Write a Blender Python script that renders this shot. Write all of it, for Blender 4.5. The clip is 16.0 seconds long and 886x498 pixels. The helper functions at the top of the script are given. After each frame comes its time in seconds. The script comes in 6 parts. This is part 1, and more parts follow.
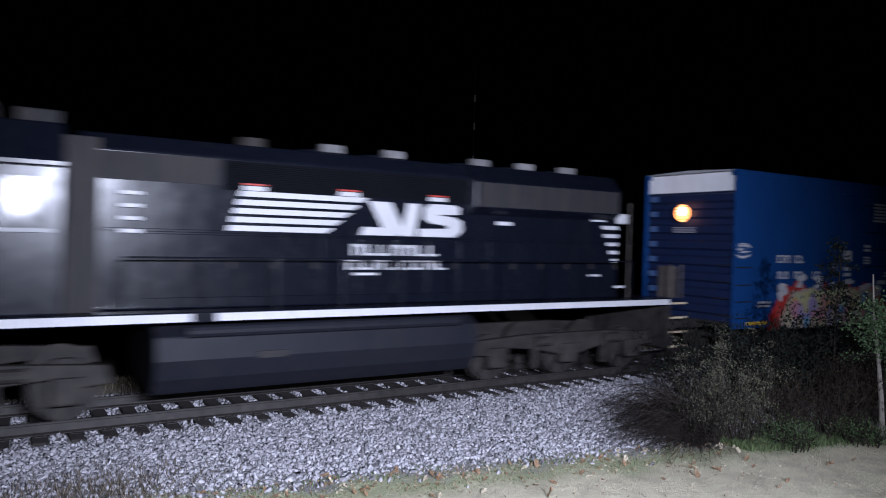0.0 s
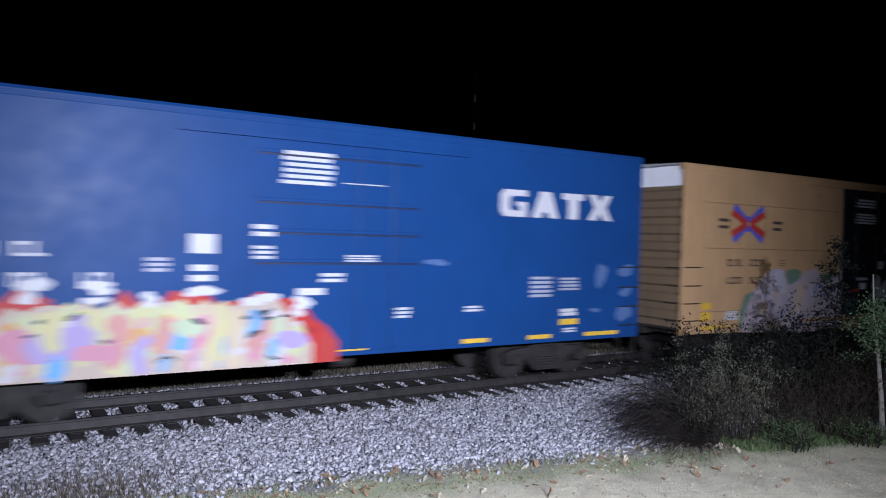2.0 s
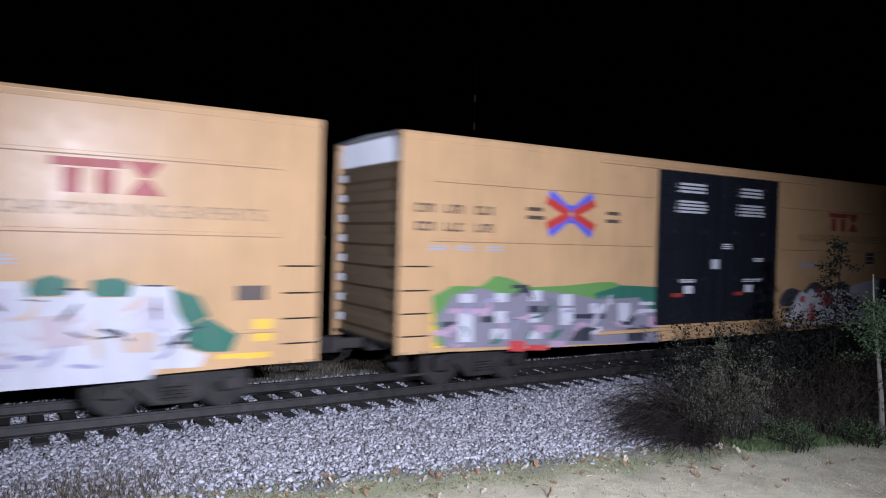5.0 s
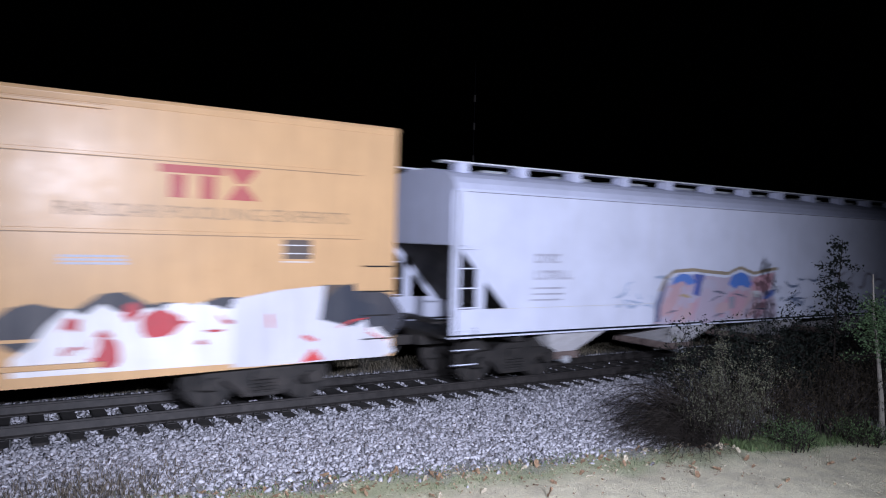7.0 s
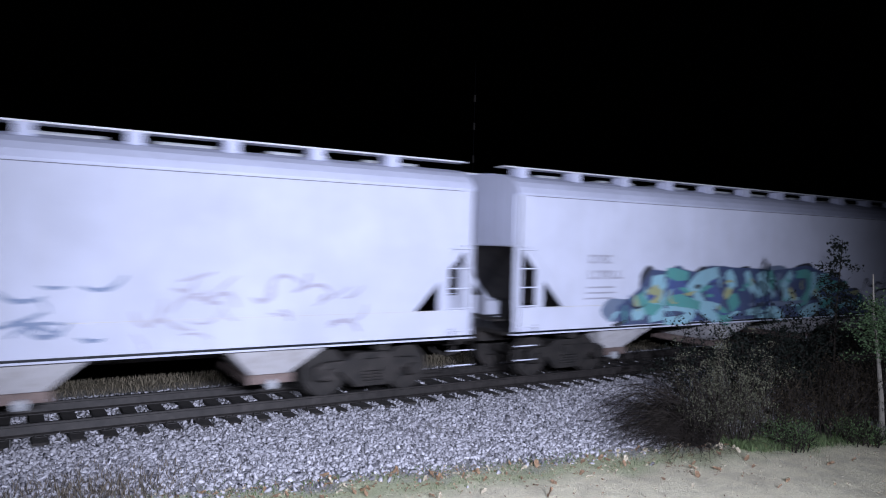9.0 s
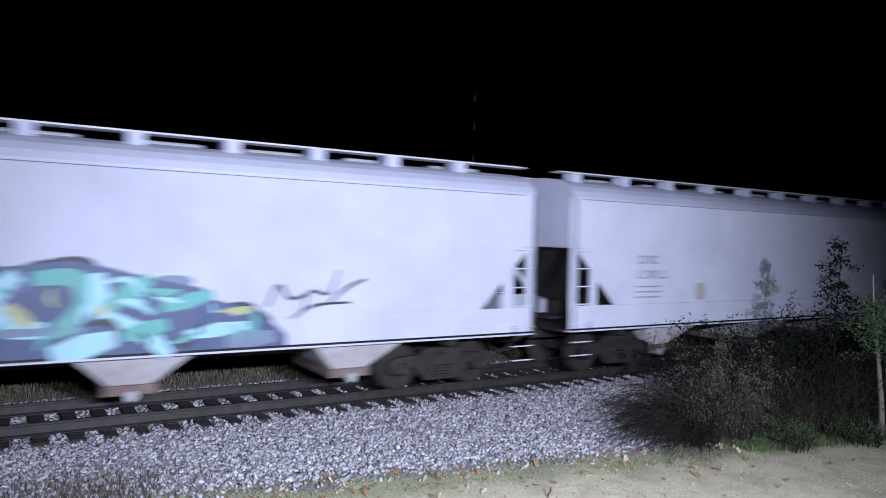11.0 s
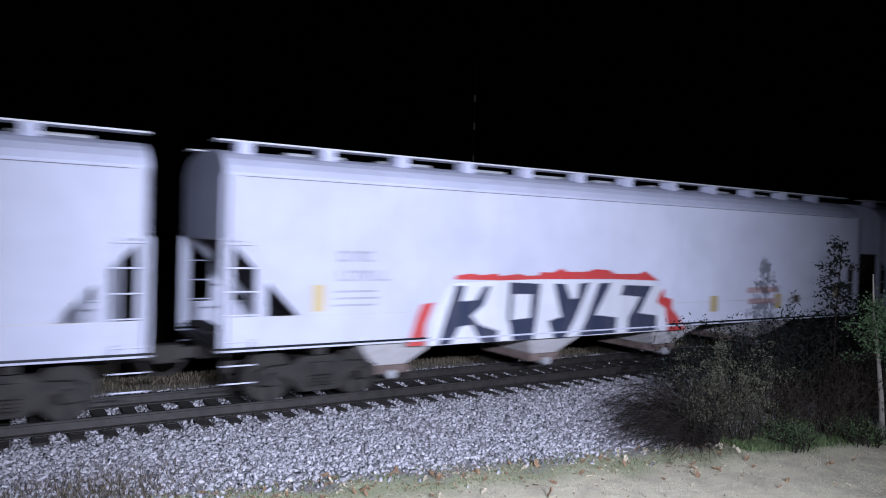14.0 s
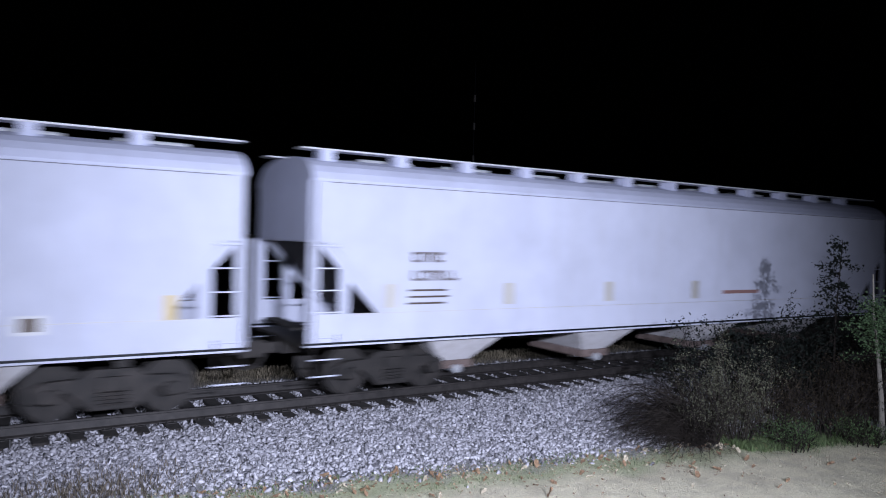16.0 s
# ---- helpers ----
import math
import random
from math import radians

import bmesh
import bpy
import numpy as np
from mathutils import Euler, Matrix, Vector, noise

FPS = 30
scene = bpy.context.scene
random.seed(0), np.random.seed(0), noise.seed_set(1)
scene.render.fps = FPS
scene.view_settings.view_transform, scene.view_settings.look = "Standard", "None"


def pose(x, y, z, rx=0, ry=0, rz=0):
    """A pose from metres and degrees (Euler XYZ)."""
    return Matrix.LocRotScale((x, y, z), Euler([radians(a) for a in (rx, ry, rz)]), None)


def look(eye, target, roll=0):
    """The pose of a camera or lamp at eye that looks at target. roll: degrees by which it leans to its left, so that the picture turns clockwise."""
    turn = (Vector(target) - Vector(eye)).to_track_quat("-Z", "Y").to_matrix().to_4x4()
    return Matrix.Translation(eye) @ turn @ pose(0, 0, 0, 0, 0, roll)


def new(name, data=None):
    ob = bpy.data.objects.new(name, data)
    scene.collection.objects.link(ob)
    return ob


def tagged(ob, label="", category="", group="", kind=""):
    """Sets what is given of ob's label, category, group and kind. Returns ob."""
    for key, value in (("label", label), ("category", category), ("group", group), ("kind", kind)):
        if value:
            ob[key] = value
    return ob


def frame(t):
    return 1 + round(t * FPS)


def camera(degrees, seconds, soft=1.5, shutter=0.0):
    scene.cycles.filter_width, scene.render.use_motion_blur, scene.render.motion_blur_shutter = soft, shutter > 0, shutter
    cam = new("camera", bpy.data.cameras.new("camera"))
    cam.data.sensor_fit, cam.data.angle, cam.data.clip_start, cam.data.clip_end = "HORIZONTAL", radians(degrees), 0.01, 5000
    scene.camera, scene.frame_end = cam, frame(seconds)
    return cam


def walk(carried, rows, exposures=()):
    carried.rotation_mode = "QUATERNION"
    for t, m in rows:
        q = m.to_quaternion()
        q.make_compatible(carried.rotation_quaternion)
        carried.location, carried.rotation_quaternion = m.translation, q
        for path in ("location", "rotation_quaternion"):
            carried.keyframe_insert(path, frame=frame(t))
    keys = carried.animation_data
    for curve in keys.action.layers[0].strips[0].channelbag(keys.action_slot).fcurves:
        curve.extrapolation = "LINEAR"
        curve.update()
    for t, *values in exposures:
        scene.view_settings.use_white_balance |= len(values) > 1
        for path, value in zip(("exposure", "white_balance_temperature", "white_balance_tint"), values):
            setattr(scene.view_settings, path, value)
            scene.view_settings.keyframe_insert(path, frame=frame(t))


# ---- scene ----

# ---- camera: stands still beside the line ----
EYE = Vector((0.0, -13.746, 3.094))
YAW, PITCH = radians(31.7), radians(-0.835)
AIM = EYE + Vector((math.sin(YAW) * math.cos(PITCH), math.cos(YAW) * math.cos(PITCH), math.sin(PITCH)))
cam = camera(63.28, 16.0, soft=1.05, shutter=0.75)
walk(cam, [(0.0, look(EYE, AIM, 1.574)), (16.0, look(EYE, AIM, 1.574))])

# ---- light: night sky, floodlights behind the camera ----
world = bpy.data.worlds.new("night")
scene.world = world
world.use_nodes = True
world.node_tree.nodes["Background"].inputs[0].default_value = (0.30, 0.40, 0.60, 1)
world.node_tree.nodes["Background"].inputs[1].default_value = 0.0002


def floodlight(place, target, watts, cone, blend, colour, size):
    data = bpy.data.lights.new("floodlight", "SPOT")
    data.energy, data.spot_size, data.spot_blend = watts, radians(cone), blend
    data.color, data.shadow_soft_size = colour, size
    ob = new("floodlight", data)
    ob.matrix_world = look(place, target)
    return ob


COOL = (0.71, 0.77, 1.0)
floodlight((2.3, -19.5, 5.3), (6.6, -1.6, 1.9), 17600, 79, 1.0, COOL, 0.12)
floodlight((0.45, -14.1, 4.05), (6.6, -3.3, 0.6), 4300, 80, 1.0, COOL, 0.09)
scene.view_settings.exposure = 0.0

# ---- the train's running: metres travelled towards -x at each second ----
RUN = [(0, 0), (0.4, 3.88), (0.8, 7.72), (1.5, 14.4), (2.5, 23.9), (3.5, 33.35), (5, 47.5), (6.2, 58.8), (7.5, 70.95),
       (9, 85.2), (10, 94.7), (11.2, 106.0), (12.5, 118.2), (14.5, 137.15), (16, 151.4)]
START = 16.61
running = []   # (thing, its first x)
turning = []   # (wheelset, its place in the car, radius)


def run(t):
    return float(np.interp(t, [a for a, _ in RUN], [b for _, b in RUN]))


# ---- materials ----
def material(name):
    m = bpy.data.materials.new(name)
    m.use_nodes = True
    nt = m.node_tree
    return m, nt, nt.nodes["Principled BSDF"]


def ramp(nt, fac, stops):
    r = nt.nodes.new("ShaderNodeValToRGB")
    e = r.color_ramp.elements
    while len(e) < len(stops):
        e.new(0.5)
    for el, (pos, col) in zip(e, stops):
        el.position, el.color = pos, (*col, 1)
    nt.links.new(fac, r.inputs[0])
    return r.outputs[0]


def coords(nt, scale=(1, 1, 1), kind="Object"):
    tc = nt.nodes.new("ShaderNodeTexCoord")
    mp = nt.nodes.new("ShaderNodeMapping")
    mp.inputs["Scale"].default_value = scale
    nt.links.new(tc.outputs[kind], mp.inputs[0])
    return mp.outputs[0]


def noise_tex(nt, vec, scale, detail=4, rough=0.55):
    n = nt.nodes.new("ShaderNodeTexNoise")
    n.inputs["Scale"].default_value, n.inputs["Detail"].default_value, n.inputs["Roughness"].default_value = scale, detail, rough
    nt.links.new(vec, n.inputs["Vector"])
    return n.outputs[0]


def mixed(nt, fac, a, b, mode="MIX"):
    m = nt.nodes.new("ShaderNodeMix")
    m.data_type, m.blend_type = "RGBA", mode
    for sock, v in ((m.inputs[0], fac), (m.inputs[6], a), (m.inputs[7], b)):
        if isinstance(v, (int, float)):
            sock.default_value = v
        elif isinstance(v, tuple):
            sock.default_value = (*v, 1)
        else:
            nt.links.new(v, sock)
    return m.outputs[2]


def bumped(nt, bsdf, height, strength, distance):
    b = nt.nodes.new("ShaderNodeBump")
    b.inputs["Strength"].default_value, b.inputs["Distance"].default_value = strength, distance
    nt.links.new(height, b.inputs["Height"])
    nt.links.new(b.outputs[0], bsdf.inputs["Normal"])


def paint(name, colour, rough=0.45, grime=0.35, grime_colour=(0.10, 0.08, 0.065), spec=0.5, wave=0.35, dusty=0.0):
    """Weathered vehicle paint: faded patches, rain streaks down the side, slightly wavy sheet."""
    m, nt, b = material(name)
    v = coords(nt)
    streak = coords(nt, (5.0, 5.0, 0.35))
    fade = ramp(nt, noise_tex(nt, v, 0.9, 5), [(0.3, tuple(c * 0.86 for c in colour)), (0.7, colour)])
    dirt = ramp(nt, noise_tex(nt, streak, 1.4, 6, 0.65), [(0.46, (0, 0, 0)), (0.78, (grime, grime, grime))])
    speck = ramp(nt, noise_tex(nt, v, 26, 5, 0.7), [(0.60, (0, 0, 0)), (0.75, (grime * 0.7,) * 3)])
    col = mixed(nt, dirt, fade, grime_colour)
    col = mixed(nt, speck, col, grime_colour)
    nt.links.new(col, b.inputs["Base Color"])
    nt.links.new(ramp(nt, noise_tex(nt, v, 3.0, 4), [(0.3, (rough - 0.03,) * 3), (0.75, (rough + 0.07,) * 3)]), b.inputs["Roughness"])
    b.inputs["Specular IOR Level"].default_value = spec
    b.inputs["Diffuse Roughness"].default_value = dusty
    bumped(nt, b, noise_tex(nt, coords(nt, (1.0, 1.0, 0.55)), 1.6, 3), wave, 0.02)
    return m


def rough_stuff(name, dark, light, scale=8.0, rough=0.85, bump=0.5, metal=0.0, island=0.0, dist=0.01, spec=0.5):
    m, nt, b = material(name)
    v = coords(nt)
    f = noise_tex(nt, v, scale, 6, 0.62)
    col = ramp(nt, f, [(0.3, dark), (0.7, light)])
    col = mixed(nt, ramp(nt, noise_tex(nt, v, scale * 0.13, 3), [(0.35, (0.0,) * 3), (0.7, (0.45,) * 3)]), col, tuple(c * 0.55 for c in dark))
    if island:
        g = nt.nodes.new("ShaderNodeNewGeometry")
        col = mixed(nt, island, col, ramp(nt, g.outputs["Random Per Island"], [(0.0, tuple(c * 0.35 for c in dark)), (0.35, tuple(0.8 * c for c in light)), (0.7, light), (1.0, tuple(min(1, c * 1.55) for c in light))]))
    nt.links.new(col, b.inputs["Base Color"])
    b.inputs["Roughness"].default_value, b.inputs["Metallic"].default_value = rough, metal
    b.inputs["Specular IOR Level"].default_value = spec
    bumped(nt, b, f, bump, dist)
    return m


WHITE = paint("hopper_white", (0.575, 0.59, 0.69), 0.55, 0.16, (0.40, 0.37, 0.34), 0.15, 0.25, dusty=0.8)
HOPPER_ROOF = paint("hopper_roof", (0.57, 0.59, 0.73), 0.6, 0.25, (0.25, 0.23, 0.22), 0.1, 0.2)
BAY = paint("bay_soiled_white", (0.50, 0.485, 0.50), 0.6, 0.55, (0.22, 0.18, 0.15), 0.15, 0.25, dusty=0.5)
SEAM = paint("seam_shadow_grey", (0.15, 0.15, 0.18), 0.7, 0.3)
WAX = paint("stencil_tan", (0.57, 0.545, 0.51), 0.55, 0.3)
HOPPER_GREY = paint("hopper_grey", (0.46, 0.47, 0.50), 0.55, 0.35)
# Darker than the side blue: end walls, and painted shade under door ribs.
DARK_BLUE = paint("boxcar_dark_blue", (0.010, 0.022, 0.075), 0.5, 0.4, (0.03, 0.025, 0.03), 0.4)
BLUE = paint("boxcar_blue", (0.010, 0.060, 0.215), 0.40, 0.22, (0.012, 0.035, 0.10), 0.14, 0.15)
TAN = paint("boxcar_yellow", (0.60, 0.368, 0.188), 0.30, 0.30, (0.22, 0.14, 0.08), 0.20)
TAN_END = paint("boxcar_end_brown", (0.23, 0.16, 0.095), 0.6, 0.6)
BLACK = paint("loco_black", (0.0052, 0.0068, 0.0130), 0.24, 0.30, (0.018, 0.018, 0.020), 0.25)
LOUVRE = paint("louvre_black", (0.006, 0.0065, 0.009), 0.80, 0.4, (0.012, 0.012, 0.012), 0.03)
TANK = paint("tank_black", (0.012, 0.013, 0.020), 0.55, 0.4, (0.03, 0.028, 0.028), 0.2)
LOCO_GREY = paint("radiator_grey", (0.030, 0.030, 0.033), 0.65, 0.5, spec=0.12)
DOOR_BLACK = paint("door_black", (0.012, 0.014, 0.019), 0.26, 0.25, (0.04, 0.04, 0.04), 0.3)
DECAL_WHITE = paint("lettering_white", (0.64, 0.64, 0.67), 0.45, 0.25, (0.3, 0.28, 0.26), 0.3, 0.1)
PURE_PAINT = paint("plate_white", (0.80, 0.80, 0.83), 0.6, 0.15, spec=0.1, dusty=1.0)
DECAL_DARK = paint("lettering_dark", (0.09, 0.065, 0.05), 0.5, 0.2)
DECAL_TAN = paint("lettering_brown", (0.30, 0.19, 0.10), 0.5, 0.3)
DECAL_FADED = paint("lettering_faded", (0.42, 0.42, 0.50), 0.5, 0.4)
RED = paint("paint_red", (0.55, 0.05, 0.04), 0.45, 0.25)
MAROON = paint("paint_maroon", (0.40, 0.06, 0.05), 0.5, 0.3)
LOGO_BLUE = paint("paint_logo_blue", (0.10, 0.13, 0.62), 0.45, 0.2)
YELLOW = paint("reflective_yellow", (0.85, 0.52, 0.06), 0.4, 0.2)
# Running gear grime; also the shadow lines put into the boxcar rungs.
STEEL_DARK = rough_stuff("grime_and_rung_shade", (0.005, 0.0045, 0.0045), (0.046, 0.038, 0.034), 3.5, 0.75, 0.6)
CREAM = paint("worn_cream_edge", (0.62, 0.50, 0.34), 0.5, 0.5)
STEEL_BROWN = rough_stuff("weathered_plate", (0.045, 0.038, 0.034), (0.12, 0.10, 0.09), 5, 0.8, 0.4)
STEEL_PALE = rough_stuff("pale_fitting", (0.12, 0.12, 0.125), (0.28, 0.27, 0.27), 6, 0.7, 0.3)
RUST = rough_stuff("gate_rust", (0.10, 0.07, 0.06), (0.28, 0.21, 0.19), 6, 0.85, 0.5)
RAIL_STEEL = rough_stuff("rail_rust", (0.022, 0.019, 0.018), (0.052, 0.045, 0.042), 7, 0.6, 0.3, 0.2)
RAIL_HEAD = rough_stuff("rail_head_polish", (0.06, 0.055, 0.055), (0.12, 0.11, 0.11), 9, 0.35, 0.1, 0.8)
TIE_WOOD = rough_stuff("tie_creosote", (0.012, 0.010, 0.009), (0.045, 0.038, 0.034), 9, 0.9, 0.7)
STONE = rough_stuff("ballast_stone", (0.17, 0.162, 0.175), (0.46, 0.445, 0.475), 30, 0.85, 0.6, 0.0, 0.62)
LEAF_PALE = rough_stuff("bleached_leaf", (0.34, 0.28, 0.19), (0.66, 0.58, 0.44), 14, 0.8, 0.3)
LEAF_BROWN = rough_stuff("dead_leaf", (0.10, 0.058, 0.032), (0.34, 0.215, 0.125), 14, 0.8, 0.3, 0.0, 0.4)
# Near black: holds the shade of foliage that the lamps hardly reach.
LEAF_UNLIT = rough_stuff("unlit_leaf", (0.004, 0.006, 0.005), (0.013, 0.017, 0.013), 9, 0.7, 0.2, 0.0, 0.4, spec=0.15)
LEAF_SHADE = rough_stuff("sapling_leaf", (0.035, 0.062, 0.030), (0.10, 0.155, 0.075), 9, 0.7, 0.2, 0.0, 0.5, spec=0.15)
LEAF_GREEN = rough_stuff("shrub_leaf", (0.050, 0.052, 0.034), (0.145, 0.145, 0.098), 9, 0.9, 0.2, 0.0, 0.5, spec=0.2)
LEAF_LOW = rough_stuff("low_bush_leaf", (0.034, 0.064, 0.024), (0.105, 0.165, 0.070), 9, 0.8, 0.2, 0.0, 0.5, spec=0.2)
LEAF_DRY = rough_stuff("shrub_dry_leaf", (0.018, 0.014, 0.009), (0.060, 0.045, 0.028), 9, 0.75, 0.2, 0.0, 0.5, spec=0.15)
TWIG = rough_stuff("twig_bark", (0.010, 0.008, 0.007), (0.036, 0.029, 0.024), 12, 0.9, 0.4, spec=0.15)
BARK_PALE = rough_stuff("sapling_bark", (0.16, 0.145, 0.12), (0.34, 0.31, 0.27), 12, 0.9, 0.5)
GRASS = rough_stuff("grass_blade", (0.045, 0.078, 0.024), (0.13, 0.175, 0.070), 6, 0.7, 0.1, 0.0, 0.5)
GRASS_BROWN = rough_stuff("withered_weed", (0.045, 0.036, 0.026), (0.16, 0.13, 0.095), 6, 0.8, 0.1, 0.0, 0.5)
GRASS_DRY = rough_stuff("dry_grass_blade", (0.10, 0.085, 0.055), (0.24, 0.20, 0.14), 6, 0.8, 0.1, 0.0, 0.5)
GLASS = paint("cab_glass", (0.03, 0.035, 0.04), 0.10, 0.1, (0.05, 0.05, 0.05), 0.9, 0.1)


def glowing(name, colour, strength):
    m, nt, b = material(name)
    b.inputs["Base Color"].default_value = (*colour, 1)
    b.inputs["Emission Color"].default_value = (*colour, 1)
    b.inputs["Emission Strength"].default_value = strength
    return m


MARKER = glowing("marker_lamp_glow", (1.0, 0.36, 0.12), 3.4)


def ground_material():
    m, nt, b = material("ground_soil")
    v = coords(nt)
    sep = nt.nodes.new("ShaderNodeSeparateXYZ")
    nt.links.new(v, sep.inputs[0])
    wob = noise_tex(nt, v, 1.3, 5)
    # distance across the line, wandering, in a 0 to 1 scale over 14 m from the far bank to the near side
    add = nt.nodes.new("ShaderNodeMath"); add.operation = "MULTIPLY_ADD"
    nt.links.new(wob, add.inputs[0]); add.inputs[1].default_value = 1.5
    nt.links.new(sep.outputs["Y"], add.inputs[2])
    tilt = nt.nodes.new("ShaderNodeMath"); tilt.operation = "MULTIPLY_ADD"
    nt.links.new(sep.outputs["X"], tilt.inputs[0]); tilt.inputs[1].default_value = 0.17
    nt.links.new(add.outputs[0], tilt.inputs[2])
    mr = nt.nodes.new("ShaderNodeMapRange")
    mr.inputs["From Min"].default_value, mr.inputs["From Max"].default_value = -4.6, -1.4
    nt.links.new(tilt.outputs[0], mr.inputs["Value"])
    grain = noise_tex(nt, v, 30, 6, 0.7)
    sand = ramp(nt, grain, [(0.3, (0.58, 0.52, 0.36)), (0.7, (0.88, 0.81, 0.60))])
    sand = mixed(nt, ramp(nt, noise_tex(nt, v, 2.2, 5), [(0.42, (0, 0, 0)), (0.68, (0.42,) * 3)]), sand, (0.30, 0.255, 0.185))
    mossy = ramp(nt, grain, [(0.3, (0.27, 0.30, 0.16)), (0.7, (0.48, 0.50, 0.30))])
    grit = ramp(nt, grain, [(0.3, (0.15, 0.142, 0.14)), (0.7, (0.38, 0.365, 0.36))])
    f1 = ramp(nt, mr.outputs[0], [(0.22, (0, 0, 0)), (0.42, (0.85,) * 3)])
    f2 = ramp(nt, mr.outputs[0], [(0.46, (0, 0, 0)), (0.60, (1, 1, 1))])
    col = mixed(nt, f1, sand, mossy)
    col = mixed(nt, f2, col, grit)
    far = nt.nodes.new("ShaderNodeMapRange")
    far.inputs["From Min"].default_value, far.inputs["From Max"].default_value = 2.4, 3.4
    nt.links.new(sep.outputs["Y"], far.inputs["Value"])
    dry = ramp(nt, grain, [(0.3, (0.10, 0.085, 0.05)), (0.7, (0.24, 0.20, 0.13))])
    col = mixed(nt, far.outputs[0], col, dry)
    nt.links.new(col, b.inputs["Base Color"])
    b.inputs["Roughness"].default_value = 0.95
    lump = noise_tex(nt, v, 7, 6, 0.7)
    bumped(nt, b, mixed(nt, 0.5, grain, lump), 0.9, 0.05)
    return m


GROUND = ground_material()


# ---- mesh helpers ----
def box(bm, x0, x1, y0, y1, z0, z1):
    v = [bm.verts.new(c) for c in ((x0, y0, z0), (x1, y0, z0), (x1, y1, z0), (x0, y1, z0), (x0, y0, z1), (x1, y0, z1), (x1, y1, z1), (x0, y1, z1))]
    for f in ((3, 2, 1, 0), (4, 5, 6, 7), (0, 1, 5, 4), (1, 2, 6, 5), (2, 3, 7, 6), (3, 0, 4, 7)):
        bm.faces.new([v[i] for i in f])


def prism_y(bm, poly, y0, y1):
    """A side outline of (x, z) points carried across from y0 to y1."""
    a = [bm.verts.new((x, y0, z)) for x, z in poly]
    b = [bm.verts.new((x, y1, z)) for x, z in poly]
    n = len(poly)
    bm.faces.new(a), bm.faces.new(b[::-1])
    for i in range(n):
        j = (i + 1) % n
        bm.faces.new((a[j], a[i], b[i], b[j]))


def prism_x(bm, poly, x0, x1):
    """A cross-section of (y, z) points carried along from x0 to x1."""
    a = [bm.verts.new((x0, y, z)) for y, z in poly]
    b = [bm.verts.new((x1, y, z)) for y, z in poly]
    n = len(poly)
    bm.faces.new(a[::-1]), bm.faces.new(b)
    for i in range(n):
        j = (i + 1) % n
        bm.faces.new((a[i], a[j], b[j], b[i]))


def rod(bm, p, q, r0, r1=None, sides=8):
    r1 = r0 if r1 is None else r1
    p, q = Vector(p), Vector(q)
    d = (q - p).normalized()
    u = d.orthogonal().normalized()
    w = d.cross(u)
    ring = lambda c, r: [bm.verts.new(c + r * (math.cos(2 * math.pi * k / sides) * u + math.sin(2 * math.pi * k / sides) * w)) for k in range(sides)]
    a, b = ring(p, r0), ring(q, r1)
    bm.faces.new(a[::-1]), bm.faces.new(b)
    for k in range(sides):
        j = (k + 1) % sides
        bm.faces.new((a[k], a[j], b[j], b[k]))


def shape(name, bm, mat, bevel=0.0, smooth=False):
    bmesh.ops.recalc_face_normals(bm, faces=bm.faces[:])
    me = bpy.data.meshes.new(name)
    bm.to_mesh(me)
    bm.free()
    me.materials.append(mat)
    ob = new(name, me)
    if smooth:
        for f in me.polygons:
            f.use_smooth = True
    if bevel:
        mod = ob.modifiers.new("bevel", "BEVEL")
        mod.width, mod.segments, mod.limit_method = bevel, 2, "ANGLE"
    return ob


def part(name, bm, mat, parent, label="", bevel=0.0, smooth=False):
    ob = shape(name, bm, mat, bevel, smooth)
    ob.parent = parent
    if label:
        ob["label"] = label
    return ob


def boxes(name, mat, parent, items, label="", bevel=0.0):
    bm = bmesh.new()
    for it in items:
        box(bm, *it)
    return part(name, bm, mat, parent, label, bevel)


def each(name, mat, parent, items, bevel=0.0):
    """One part for each box."""
    for it in items:
        boxes(name, mat, parent, [it], "", bevel)


def bars(parent, x0, x1, z0, z1, n, mat, y, name="lettering", fill=0.62, label="", seed=0, words=1):
    """n rows of plain bars that stand for lettering."""
    rnd = random.Random(seed + int(x0 * 100) + n)
    step = (z1 - z0) / n
    for i in range(n):
        bm = bmesh.new()
        za = z0 + i * step
        xa = x0
        for w in range(words):
            xb = x0 + (x1 - x0) * (w + 1) / words - 0.02
            box(bm, xa + rnd.uniform(0, 0.06) * (x1 - x0) / words, xb - rnd.uniform(0.0, 0.12) * (x1 - x0) / words, y - 0.004, y, za, za + step * fill)
            xa = xb + 0.06
        part(name, bm, mat, parent, label)


def letters(parent, x0, x1, z0, z1, mat, y, n, seed=1, name="lettering"):
    """A row of n plain blocks as tall as the letters that they stand for."""
    rnd = random.Random(seed)
    bm = bmesh.new()
    w = (x1 - x0) / n
    for i in range(n):
        a = x0 + i * w
        k = rnd.randrange(3)
        h = z1 - z0
        box(bm, a, a + w * 0.24, y - 0.004, y, z0, z1)
        if k != 1:
            box(bm, a + w * 0.24, a + w * 0.78, y - 0.004, y, z1 - h * 0.24, z1)
        if k != 2:
            box(bm, a + w * 0.24, a + w * 0.78, y - 0.004, y, z0, z0 + h * 0.22)
        if k == 2:
            box(bm, a + w * 0.56, a + w * 0.78, y - 0.004, y, z0, z1 - h * 0.24)
    return part(name, bm, mat, parent)


